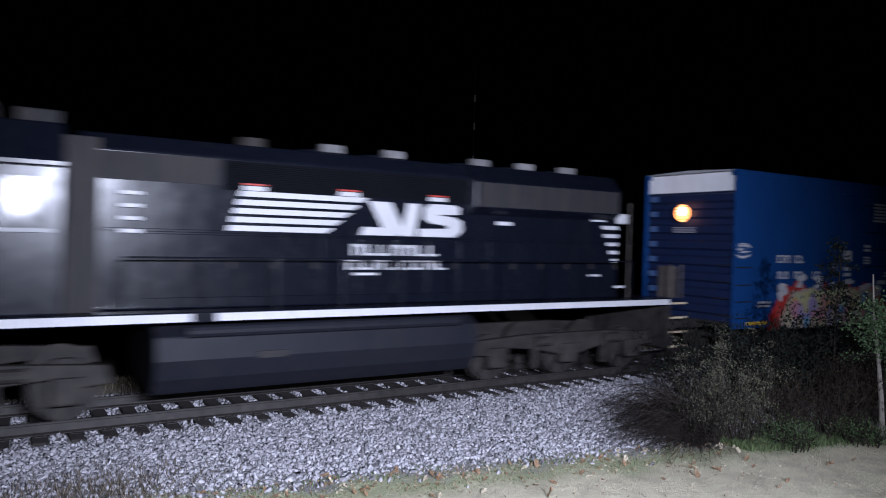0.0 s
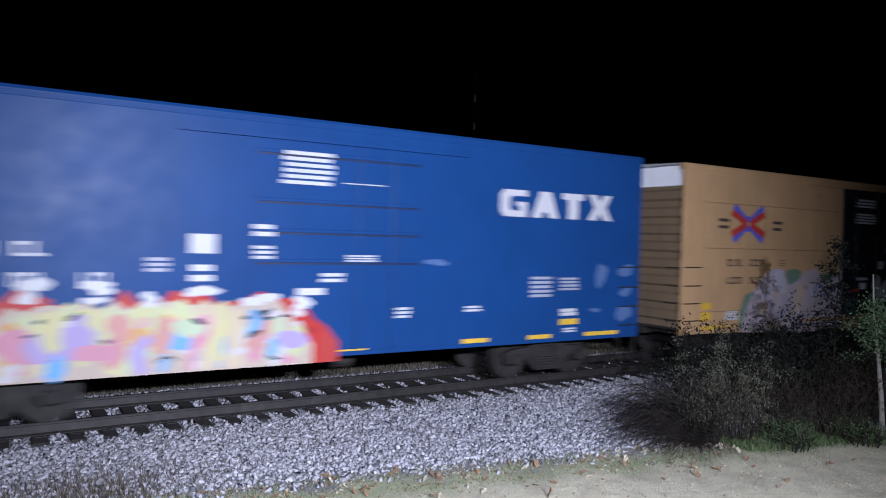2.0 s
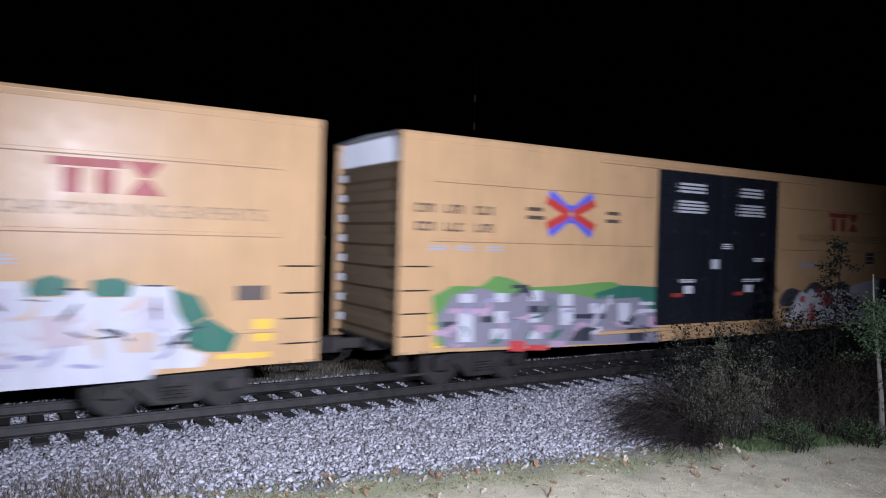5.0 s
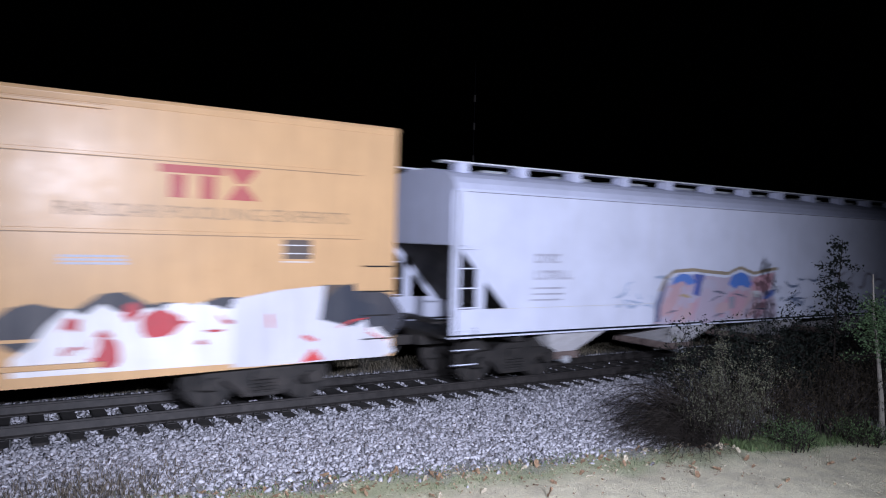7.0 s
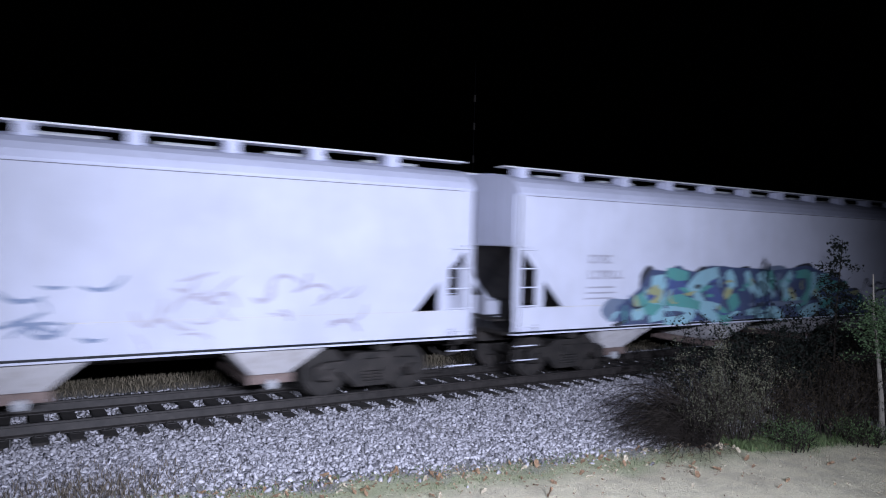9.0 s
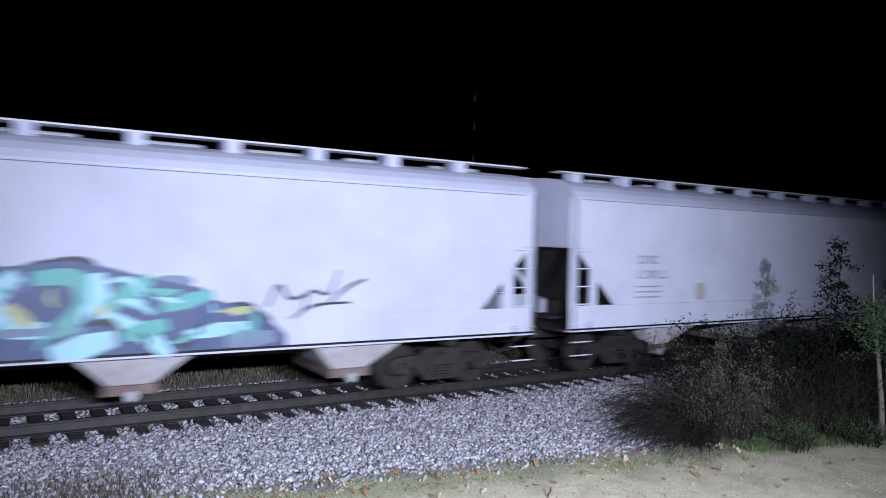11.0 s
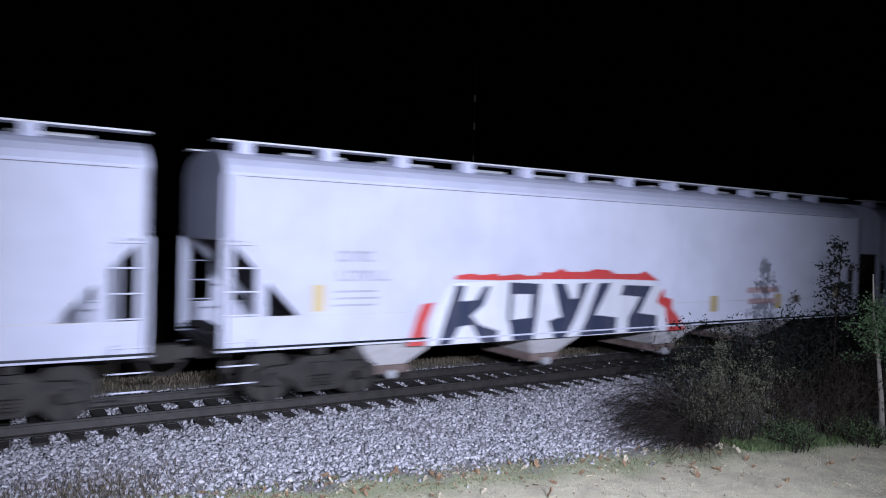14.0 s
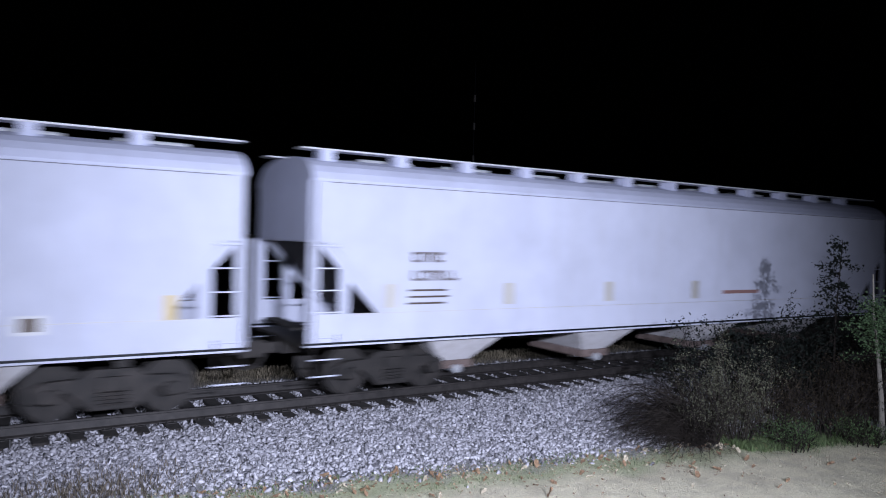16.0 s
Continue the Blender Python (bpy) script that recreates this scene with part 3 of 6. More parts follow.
    bars(ob, 7.0, 7.6, 2.02, 2.16, 1, DECAL_WHITE, yd, fill=0.9)
    bars(ob, 9.0, 9.35, 1.55, 1.78, 3, DECAL_WHITE, yd)
    bars(ob, 10.6, 11.05, 1.62, 1.76, 2, DECAL_WHITE, y)
    bars(ob, 12.28, 12.94, 1.88, 2.36, 5, DECAL_FADED, y)
    bars(ob, 13.10, 13.72, 2.02, 2.33, 4, DECAL_FADED, y)
    bars(ob, 13.15, 13.68, 1.45, 1.62, 2, DECAL_WHITE, y, fill=0.85)
    bars(ob, 13.25, 13.65, 1.08, 1.20, 2, DECAL_WHITE, y)
    bars(ob, 1.07, 1.64, 1.45, 1.64, 2, DECAL_WHITE, y)
    # white sprayed scrawl by the front corner
    rnd = random.Random(8)
    for k in range(9):
        bm = bmesh.new()
        a, z = rnd.uniform(0.02, 0.35), 3.14 - 0.035 * k
        ribbon(bm, curve_pts((a, z), (a + rnd.uniform(0.2, 0.6), z + rnd.uniform(-0.05, 0.05)), rnd.uniform(-0.25, 0.25)), rnd.uniform(0.03, 0.06), y - 0.003 - 0.0006 * k, 0.6)
        part("painted_scrawl", bm, DECAL_WHITE, ob, "white sprayed scrawl")
    # faded buffed-out patches towards the rear corner
    for k, (cx, cz, rx, rz) in enumerate(((14.35, 2.35, 0.20, 0.24), (15.15, 2.45, 0.22, 0.16), (15.15, 1.95, 0.20, 0.10), (15.1, 1.45, 0.24, 0.20), (14.2, 1.55, 0.16, 0.05), (9.9, 2.62, 0.3, 0.06))):
        bm = bmesh.new()
        blob(bm, cx, cz, rx, rz, y - 0.002 - 0.0004 * k, rnd, 14, 0.4)
        part("painted_patch", bm, spray_paint((0.075, 0.15, 0.34)), ob)
    # the tag: red ground, pastel letters, white tops
    patch_tag(ob, 1.55, 7.85, 0.80, 2.24, y - 0.022, 11, (0.50, 0.035, 0.03), [(0.46, 0.045, 0.04)], (0.4, 0.03, 0.03), 6, dark=4)
    patch_tag(ob, 2.05, 7.35, 0.80, 2.06, y - 0.033, 12, (0.54, 0.44, 0.36), [(0.62, 0.58, 0.30), (0.64, 0.36, 0.14), (0.62, 0.28, 0.36), (0.16, 0.40, 0.68), (0.50, 0.60, 0.40),
              (0.60, 0.58, 0.60), (0.42, 0.34, 0.60), (0.62, 0.52, 0.36), (0.60, 0.30, 0.26), (0.56, 0.60, 0.34)], (0.02, 0.03, 0.05), 92, (0.17, 0.36), 0.1, dark=14, rag=0.16)
    rnd = random.Random(14)
    for k, (cx, cz) in enumerate(((2.0, 1.75), (2.2, 1.9), (2.05, 2.0), (2.9, 2.05), (3.0, 2.25), (3.8, 2.0), (3.85, 2.2), (4.6, 2.0), (5.4, 2.12), (6.3, 1.95), (6.6, 2.0), (7.05, 1.75), (7.15, 1.9))):
        bm = bmesh.new()
        blob(bm, cx, cz, rnd.uniform(0.12, 0.26), rnd.uniform(0.06, 0.15), y - 0.045 - 0.0004 * k, rnd, 14, 0.5)
        part("painted_patch", bm, DECAL_WHITE, ob)
    # orange marker lamp on the front end with a slatted guard
    bm = bmesh.new()
    rod(bm, (-0.14, 0.10, 4.0), (-0.08, 0.10, 4.0), 0.23, 0.25, 20)
    lamp = part("marker_lamp", bm, MARKER, ob, "glowing orange marker lamp")
    bm = bmesh.new()
    rod(bm, (-0.150, 0.08, 4.05), (-0.139, 0.08, 4.05), 0.13, 0.14, 16)
    part("bulb", bm, glowing("marker_bulb_glow", (1.0, 0.66, 0.40), 6.0), lamp)
    boxes("guard", STEEL_DARK, lamp, [(-0.155, -0.145, -0.12, 0.32, 3.82 + 0.09 * k, 3.835 + 0.09 * k) for k in range(5)])
    bars_end(ob, -0.075, 3.45, 3.62)


def bars_end(ob, x, z0, z1):
    bm = bmesh.new()
    for k in range(3):
        box(bm, x - 0.004, x, -0.35, 0.45, z0 + k * 0.06, z0 + k * 0.06 + 0.03)
    part("lettering", bm, DECAL_FADED, ob)


def ragged(x0, x1, z0, z1, rnd, rag, n=26, round_ends=0.16):
    """An outline with a flat foot and a ragged top that falls away at both ends."""
    w, h = x1 - x0, z1 - z0
    top = []
    for k in range(n + 1):
        u = 1 - k / n
        e = min(1, min(u, 1 - u) / round_ends)
        top.append((x0 + w * u, z0 + h * ((0.30 + 0.70 * math.sin(e * math.pi / 2)) * (1 - rag * rnd.random()))))
    return [(x0, z0), (x1, z0)] + top


def patch_tag(ob, x0, x1, z0, z1, y, seed, ground_colour, fills, line, count=44, size=(0.10, 0.32), lean=0.25, halo=None, inset=0.06, dark=12, foot=1.0, rag=0.28):
    """A sprayed tag of many soft patches on one ground, with short dark dashes and a coloured halo behind."""
    rnd = random.Random(seed)
    w, h = x1 - x0, z1 - z0
    if halo:
        n = max(5, int(w / 0.8))
        for k in range(n):
            bm = bmesh.new()
            blob(bm, x0 + w * (k + 0.5) / n, z0 + h * rnd.uniform(0.50, 0.66), w / n * 0.80, h * rnd.uniform(0.34, 0.46), y - 0.0012 - 0.0001 * k, rnd)
            part("painted_halo", bm, spray_paint(halo), ob)
    bm = bmesh.new()
    polygon(bm, ragged(x0, x1, z0, z0 + h * 0.96, rnd, rag), y - 0.003)
    part("painted_ground", bm, spray_paint(ground_colour), ob)
    for k in range(count):
        u = rnd.random()
        v = rnd.random()
        rx, rz = rnd.uniform(*size), rnd.uniform(*size)
        cx = x0 + w * (inset + (1 - 2 * inset) * u)
        e = min(1, min(cx - x0, x1 - cx) / (0.18 * w))
        cz = z0 + rz * 0.8 + max(0.02, h * (0.40 + 0.50 * e) - 1.7 * rz) * v
        bm = bmesh.new()
        if rnd.random() < 0.75:
            ribbon(bm, curve_pts((cx - lean * rz * 1.3, max(z0 + 0.03, cz - rz)), (cx + lean * rz * 1.3, cz + rz), rnd.uniform(-0.3, 0.3)), rx * rnd.uniform(0.7, 1.3), y - 0.0035 - 0.00012 * k, 0.35)
        else:
            blob(bm, cx, max(cz, z0 + rz * 0.9), rx, rz * 0.8, y - 0.0035 - 0.00012 * k, rnd)
        part("painted_patch", bm, spray_paint(fills[rnd.randrange(len(fills))]), ob)
    for k in range(dark):
        bm = bmesh.new()
        a, z = x0 + w * rnd.uniform(0.1, 0.9), z0 + h * rnd.uniform(0.12, 0.78)
        ribbon(bm, curve_pts((a, z), (a + rnd.uniform(0.12, 0.4), z + rnd.uniform(-0.12, 0.12)), rnd.uniform(-0.3, 0.3)), rnd.uniform(0.04, 0.11), y - 0.0125 - 0.0001 * k, 0.6)
        part("painted_dash", bm, spray_paint(line), ob)


def tag_pieces(ob, y, pieces):
    """Sprayed shapes one over another: a width of 0 fills the outline, any other draws a stroke."""
    for k, (colour, width, pts) in enumerate(pieces):
        bm = bmesh.new()
        if width:
            fine = []
            for a, b in zip(pts, pts[1:]):
                fine += [(a[0] + (b[0] - a[0]) * t / 4, a[1] + (b[1] - a[1]) * t / 4) for t in range(4)]
            fine.append(pts[-1])
            for _ in range(3):
                fine = [fine[0]] + [((a[0] + 2 * b[0] + c[0]) / 4, (a[1] + 2 * b[1] + c[1]) / 4) for a, b, c in zip(fine, fine[1:], fine[2:])] + [fine[-1]]
            ribbon(bm, fine, width, y - 0.0004 * k, 0.35)
        else:
            polygon(bm, pts, y - 0.0004 * k)
        part("painted_stroke" if width else "painted_patch", bm, spray_paint(colour), ob)


def scribble(ob, y, x0, x1, z0, z1, count, colours, seed, width=(0.06, 0.16)):
    """Short curling sprayed strokes strewn over a tag, lower towards both ends."""
    rnd = random.Random(seed)
    for k in range(count):
        u = (k + rnd.random()) / count
        e = min(1.0, 0.35 + 4.0 * min(u, 1 - u))
        cx, cz = x0 + (x1 - x0) * u, z0 + (z1 - z0) * e * rnd.uniform(0.08, 0.88)
        a, l = rnd.uniform(-0.6, 2.0), rnd.uniform(0.12, 0.32)
        p, q = (cx - l * math.cos(a), cz - l * 0.7 * math.sin(a)), (cx + l * math.cos(a), cz + l * 0.7 * math.sin(a))
        p, q = (p[0], max(z0 + 0.03, p[1])), (q[0], max(z0 + 0.03, q[1]))
        bm = bmesh.new()
        ribbon(bm, curve_pts(p, q, rnd.uniform(-0.4, 0.4), 8), rnd.uniform(*width), y - 0.0003 * k, 0.7)
        part("painted_stroke", bm, spray_paint(colours[rnd.randrange(len(colours))]), ob)


def tan_boxcar(first, label, front_logo):
    L, y = 18.68, -1.583
    ob = car("boxcar", label, "boxcar", first, "cars of the train")
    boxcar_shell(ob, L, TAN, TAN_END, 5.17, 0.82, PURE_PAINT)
    # horizontal side seams in raised strips
    for a, b in ((0.75, 6.95), (12.1, L - 0.75)):
        for z in (1.42, 3.07, 4.25):
            each("seam_strip", TAN, ob, [(a, b, y - 0.014, y - 0.001, z - 0.03, z + 0.03)], 0.008)
            # Thin brown line along the strip's lower edge.
            each("dark_underline", DECAL_TAN, ob, [(a, b, y - 0.006, y - 0.001, z - 0.043, z - 0.031)])
    boxes("corner_plate", PURE_PAINT, ob, [(0.097, 0.101, 0.75, 1.5, 4.60, 5.05)], "white corner plate")
    for a, b in ((7.08, 9.457), (9.461, 11.84)):
        bm = bmesh.new()
        box(bm, a, b, y - 0.06, y - 0.001, 1.12, 4.92)
        door = part("side_door", bm, DOOR_BLACK, ob, "black plug door", bevel=0.02)
        each("door_rib", DOOR_BLACK, door, [(a + 0.08, b - 0.08, y - 0.075, y - 0.061, z, z + 0.07) for z in (1.7, 2.35, 3.0, 3.65, 4.3)], 0.01)
        for x in (a + 0.62, b - 0.62):
            bm = bmesh.new()
            rod(bm, (x, y - 0.11, 1.1), (x, y - 0.11, 4.9), 0.024, 0.024, 8)
            for z in (1.3, 2.2, 3.4, 4.6):
                box(bm, x - 0.05, x + 0.05, y - 0.12, y - 0.06, z, z + 0.09)
            part("lock_bar", bm, DOOR_BLACK, door)
    boxes("door_track", TAN, ob, [(5.2, 13.6, y - 0.09, y - 0.002, 0.98, 1.06), (5.2, 13.6, y - 0.07, y - 0.002, 4.93, 4.99)], bevel=0.01)
    bm = bmesh.new()
    prism_y(bm, [(1.4, 0.97), (1.4, 0.815), (6.0, 0.72), (12.8, 0.72), (17.3, 0.815), (17.3, 0.97)], y - 0.012, y - 0.001)
    part("side_sill", bm, TAN, ob)
    yd = y - 0.078
    for a in (7.66, 10.02):
        bars(ob, a, a + 1.2, 4.40, 4.68, 3, DECAL_WHITE, yd)
        bars(ob, a - 0.04, a + 1.22, 3.90, 4.24, 4, DECAL_WHITE, yd)
    boxes("sign_plate", DECAL_WHITE, ob, [(9.05, 9.35, yd - 0.004, yd, 2.50, 2.75)])
    boxes("sign_plate", DECAL_WHITE, ob, [(8.02, 8.36, yd - 0.004, yd, 1.88, 2.08)])
    boxes("sign_plate", DECAL_WHITE, ob, [(10.42, 10.76, yd - 0.004, yd, 1.88, 2.08)])
    each("sign_plate", RED, ob, [(7.6, 7.95, yd - 0.004, yd, 1.80, 1.90), (10.0, 10.34, yd - 0.004, yd, 1.80, 1.90)])
    bars(ob, 7.85, 8.5, 2.16, 2.26, 2, DECAL_WHITE, yd)
    bars(ob, 10.3, 11.2, 2.16, 2.26, 2, DECAL_WHITE, yd)
    bars(ob, 9.45, 9.85, 3.02, 3.18, 3, DECAL_WHITE, yd)
    bars(ob, 10.75, 11.35, 2.70, 2.82, 2, DECAL_WHITE, yd)
    # crossed chevrons
    cx, cz = front_logo, 3.71
    for mat, sgn in ((LOGO_BLUE, 1), (LOGO_BLUE, -1)):
        bm = bmesh.new()
        ribbon(bm, [(cx - 0.62, cz + sgn * 0.46), (cx - 0.12, cz + sgn * 0.12), (cx + 0.12, cz + sgn * 0.12), (cx + 0.62, cz + sgn * 0.46)], 0.17, y - 0.004)
        part("chevron", bm, mat, ob, "blue painted chevron")
        bm = bmesh.new()
        ribbon(bm, [(cx + sgn * 0.70, cz + 0.29), (cx + sgn * 0.10, cz + 0.02), (cx + sgn * 0.10, cz - 0.02), (cx + sgn * 0.70, cz - 0.29)], 0.18, y - 0.006)
        part("chevron", bm, RED, ob, "red painted chevron")
    for a in (cx - 1.25, cx + 1.05):
        bars(ob, a, a + 0.5, 3.56, 3.92, 2, DECAL_DARK, y, fill=0.45)
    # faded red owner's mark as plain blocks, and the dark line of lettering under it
    bm = bmesh.new()
    yy = y - 0.003
    polygon(bm, [(14.4, 4.04), (15.42, 4.04), (15.42, 4.17), (14.4, 4.17)], yy)
    polygon(bm, [(15.46, 4.17), (15.98, 4.17), (15.78, 3.92), (15.66, 3.92)], yy)
    polygon(bm, [(15.46, 3.64), (15.98, 3.64), (15.78, 3.89), (15.66, 3.89)], yy)
    for xa, xb in ((14.56, 14.80), (15.04, 15.28)):
        polygon(bm, [(xa, 3.64), (xb, 3.64), (xb, 4.01), (xa, 4.01)], yy)
    part("owner_mark", bm, MAROON, ob, "faded red owner's mark")
    words(ob, "RAILCAR POOLING EXPERTS", 12.95, 17.65, 3.30, 0.21, DECAL_TAN, y - 0.003)
    bars(ob, 12.95, 14.0, 2.55, 2.72, 3, DECAL_FADED, y)
    boxes("sign_plate", YELLOW, ob, [(0.75, 1.15, y - 0.005, y - 0.001, 1.16, 1.62)])
    boxes("sign_plate", YELLOW, ob, [(17.5, 17.84, y - 0.005, y - 0.001, 1.24, 1.62)])
    each("reflector", YELLOW, ob, [(0.8, 1.9, y - 0.005, y - 0.001, 0.92, 1.02), (16.9, 17.8, y - 0.005, y - 0.001, 0.95, 1.05)])
    bars(ob, 1.72, 2.32, 1.14, 1.42, 4, DECAL_WHITE, y, fill=0.8)
    boxes("sign_plate", DECAL_DARK, ob, [(17.2, 17.7, y - 0.005, y - 0.001, 1.95, 2.2)])
    return ob, y


def build_boxcars():
    blue_boxcar()
    ob, y = tan_boxcar(17.12, "yellow steel boxcar with black double doors and grey painted tags", 2.58)
    letters(ob, 1.75, 2.4, 2.57, 2.76, DECAL_DARK, y, 4, 21)
    letters(ob, 2.7, 3.3, 2.57, 2.76, DECAL_DARK, y, 4, 22)
    letters(ob, 1.76, 2.4, 2.10, 2.29, DECAL_DARK, y, 4, 23)
    letters(ob, 2.7, 3.3, 2.10, 2.29, DECAL_DARK, y, 4, 24)
    bars(ob, 4.0, 4.3, 2.58, 2.8, 3, DECAL_DARK, y, fill=0.3)
    tag_pieces(ob, y - 0.0160, (
        (GREEN_DIM, 0, ((2.31, 0.83), (2.30, 1.34), (2.51, 1.79), (3.07, 1.97), (3.56, 1.67), (2.90, 0.78))),
        (GREEN_DIM, 0, ((4.22, 2.05), (4.31, 2.45), (4.69, 2.51), (5.02, 2.45), (4.92, 2.03))),
        (GREEN_DIM, 0, ((5.85, 2.02), (6.08, 2.39), (6.64, 2.34), (6.59, 1.90))),
    ))
    tag_pieces(ob, y - 0.0172, (
        (PINK_GREY, 0, ((2.40, 0.81), (2.52, 1.33), (2.88, 1.88), (3.25, 2.26), (3.54, 2.45), (3.74, 2.51), (4.15, 2.51), (4.35, 2.20), (4.49, 2.04), (4.92, 2.19), (5.19, 2.45), (5.48, 2.45), (5.66, 2.54), (5.96, 2.43), (6.11, 2.10), (6.36, 2.06), (6.77, 2.37), (7.09, 2.47), (7.12, 1.51), (7.15, 0.72), (4.96, 0.67))),
        (LILAC, 0, ((3.64, 2.45), (4.21, 2.47), (4.34, 1.84), (3.68, 1.81))),
        (LILAC, 0, ((6.77, 2.34), (7.07, 2.42), (7.10, 1.55), (6.60, 1.61))),
        (LILAC, 0, ((5.38, 2.03), (5.97, 2.07), (6.10, 1.69), (5.50, 1.69))),
    ))
    tag_pieces(ob, y - 0.0188, (
        (LILAC, 0, ((6.11, 1.47), (7.10, 1.48), (7.12, 0.81), (6.19, 0.82))),
        (PEACH, 0, ((3.43, 1.10), (4.08, 1.20), (4.20, 0.74), (3.44, 0.75))),
        (PEACH, 0, ((4.87, 2.04), (5.38, 2.13), (4.95, 1.23), (4.67, 1.22))),
        (PEACH, 0, ((2.98, 1.59), (3.46, 1.62), (3.43, 1.18), (3.08, 1.30))),
        (SLATE, 0.1, ((3.64, 1.71), (3.71, 1.22))),
        (SLATE, 0.13, ((5.13, 0.86), (5.40, 1.18))),
        (SLATE, 0.08, ((5.96, 2.34), (6.15, 2.01), (6.25, 1.74))),
        (SLATE, 0.1, ((4.28, 1.79), (4.24, 1.24))),
    ))
    tag_pieces(ob, y - 0.0220, (
        (INK, 0.05, ((2.90, 1.18), (3.13, 1.24), (3.38, 1.18))),
        (INK, 0.035, ((4.79, 0.87), (6.13, 0.91), (7.01, 0.90))),
        (INK, 0.07, ((2.86, 0.78), (3.05, 0.86), (3.34, 0.83))),
        (INK, 0.03, ((5.38, 2.09), (5.85, 2.12))),
    ))
    tag_pieces(ob, y - 0.0160, (
        (GREEN_DARK, 0, ((12.86, 2.09), (12.89, 2.32), (13.18, 2.37), (13.42, 2.25), (13.42, 2.05))),
        (GREEN_DARK, 0, ((14.08, 2.07), (14.18, 2.31), (14.43, 2.40), (14.69, 2.31), (14.66, 2.09))),
        (GREEN_DARK, 0, ((14.97, 2.06), (14.99, 2.30), (15.34, 2.35), (15.54, 2.27), (15.55, 2.05))),
        (GREEN_DARK, 0, ((16.15, 2.17), (16.57, 2.03), (16.75, 1.70), (16.34, 1.52))),
        (GREEN_DARK, 0, ((16.34, 1.52), (16.75, 1.67), (17.24, 1.36), (17.12, 1.09), (16.69, 1.11), (16.43, 1.19))),
    ))
    tag_pieces(ob, y - 0.0180, (
        (TAG_WHITE, 0, ((12.83, 2.03), (13.53, 2.08), (13.55, 2.30), (14.08, 2.30), (14.16, 2.06), (14.63, 2.06), (14.70, 2.17), (14.96, 2.13), (15.04, 2.04), (15.51, 2.04), (15.58, 2.23), (16.14, 2.21), (16.24, 1.78), (16.42, 1.52), (16.36, 1.19), (16.73, 1.06), (16.61, 0.86), (15.95, 0.88), (15.83, 0.72), (13.07, 0.70), (12.95, 1.40))),
        (LILAC, 0, ((13.52, 2.19), (13.94, 2.19), (14.02, 1.71), (13.47, 1.67))),
        (LILAC, 0, ((15.59, 2.05), (16.07, 2.04), (16.17, 1.52), (15.68, 1.54))),
        (LILAC, 0, ((13.28, 1.38), (13.96, 1.41), (14.12, 0.99), (13.36, 0.97))),
    ))
    tag_pieces(ob, y - 0.0196, (
        (PEACH, 0, ((15.29, 1.49), (15.93, 1.47), (15.94, 1.15), (15.46, 1.17))),
        (PINK_GREY, 0, ((14.24, 1.77), (14.82, 1.81), (14.92, 1.32), (14.33, 1.28))),
        (INK, 0.035, ((12.86, 2.06), (13.43, 2.03))),
        (INK, 0.03, ((14.09, 2.03), (14.37, 2.00))),
        (INK, 0.04, ((14.65, 1.54), (14.99, 1.40), (15.33, 1.43))),
        (INK, 0.04, ((14.55, 2.18), (14.89, 2.17))),
        (INK, 0.03, ((15.66, 2.22), (16.10, 2.21))),
        (INK, 0.04, ((16.34, 1.49), (16.67, 1.53))),
        (SLATE, 0.08, ((13.63, 1.07), (13.98, 1.06))),
    ))
    tag_pieces(ob, y - 0.0232, (
        (SLATE, 0.07, ((14.70, 1.02), (15.08, 0.97))),
        (SLATE, 0.08, ((16.01, 1.53), (16.18, 1.14), (15.94, 1.04))),
        (SLATE, 0.06, ((13.00, 1.68), (13.40, 1.76))),
    ))
    scribble(ob, y - 0.032, 2.9, 6.9, 0.92, 2.35, 16, (LILAC, PEACH, SLATE, PINK_GREY, LILAC), 33, (0.10, 0.24))
    scribble(ob, y - 0.032, 13.0, 16.4, 0.92, 2.10, 34, (SLATE, LILAC, PEACH, INK, PINK_GREY, TAG_WHITE), 34, (0.05, 0.13))
    bm = bmesh.new()
    rnd = random.Random(5)
    for k, (cx, cz, rx, rz) in enumerate(((9.0, 1.95, 0.26, 0.36), (9.5, 1.80, 0.34, 0.34), (9.3, 1.70, 0.4, 0.22))):
        blob(bm, cx, cz, rx, rz, y - 0.082 - 0.0008 * k, rnd)
    part("painted_scrawl", bm, DECAL_WHITE, ob, "white sprayed blot on the doors")
    for k, (cx, cz, rx, rz) in enumerate(((9.2, 1.45, 0.7, 0.26), (7.6, 1.25, 0.35, 0.3), (11.6, 1.25, 0.3, 0.35))):
        bm = bmesh.new()
        blob(bm, cx, cz, rx, rz, y - 0.079 - 0.0005 * k, rnd, 14, 0.5)
        part("painted_scrawl", bm, spray_paint((0.05, 0.16, 0.12)), ob, "dark green sprayed patch")
    ob, y = tan_boxcar(37.42, "yellow steel boxcar with black double doors and dark painted tags", 4.32)
    for a in (0.35, 1.0, 1.75):
        letters(ob, a, a + 0.45, 3.60, 3.78, DECAL_DARK, y, 3, int(a * 40))
        letters(ob, a, a + 0.45, 3.24, 3.42, DECAL_DARK, y, 3, int(a * 40) + 1)
        bars(ob, a + 0.3, a + 0.75, 2.86, 2.98, 2, DECAL_FADED, y)
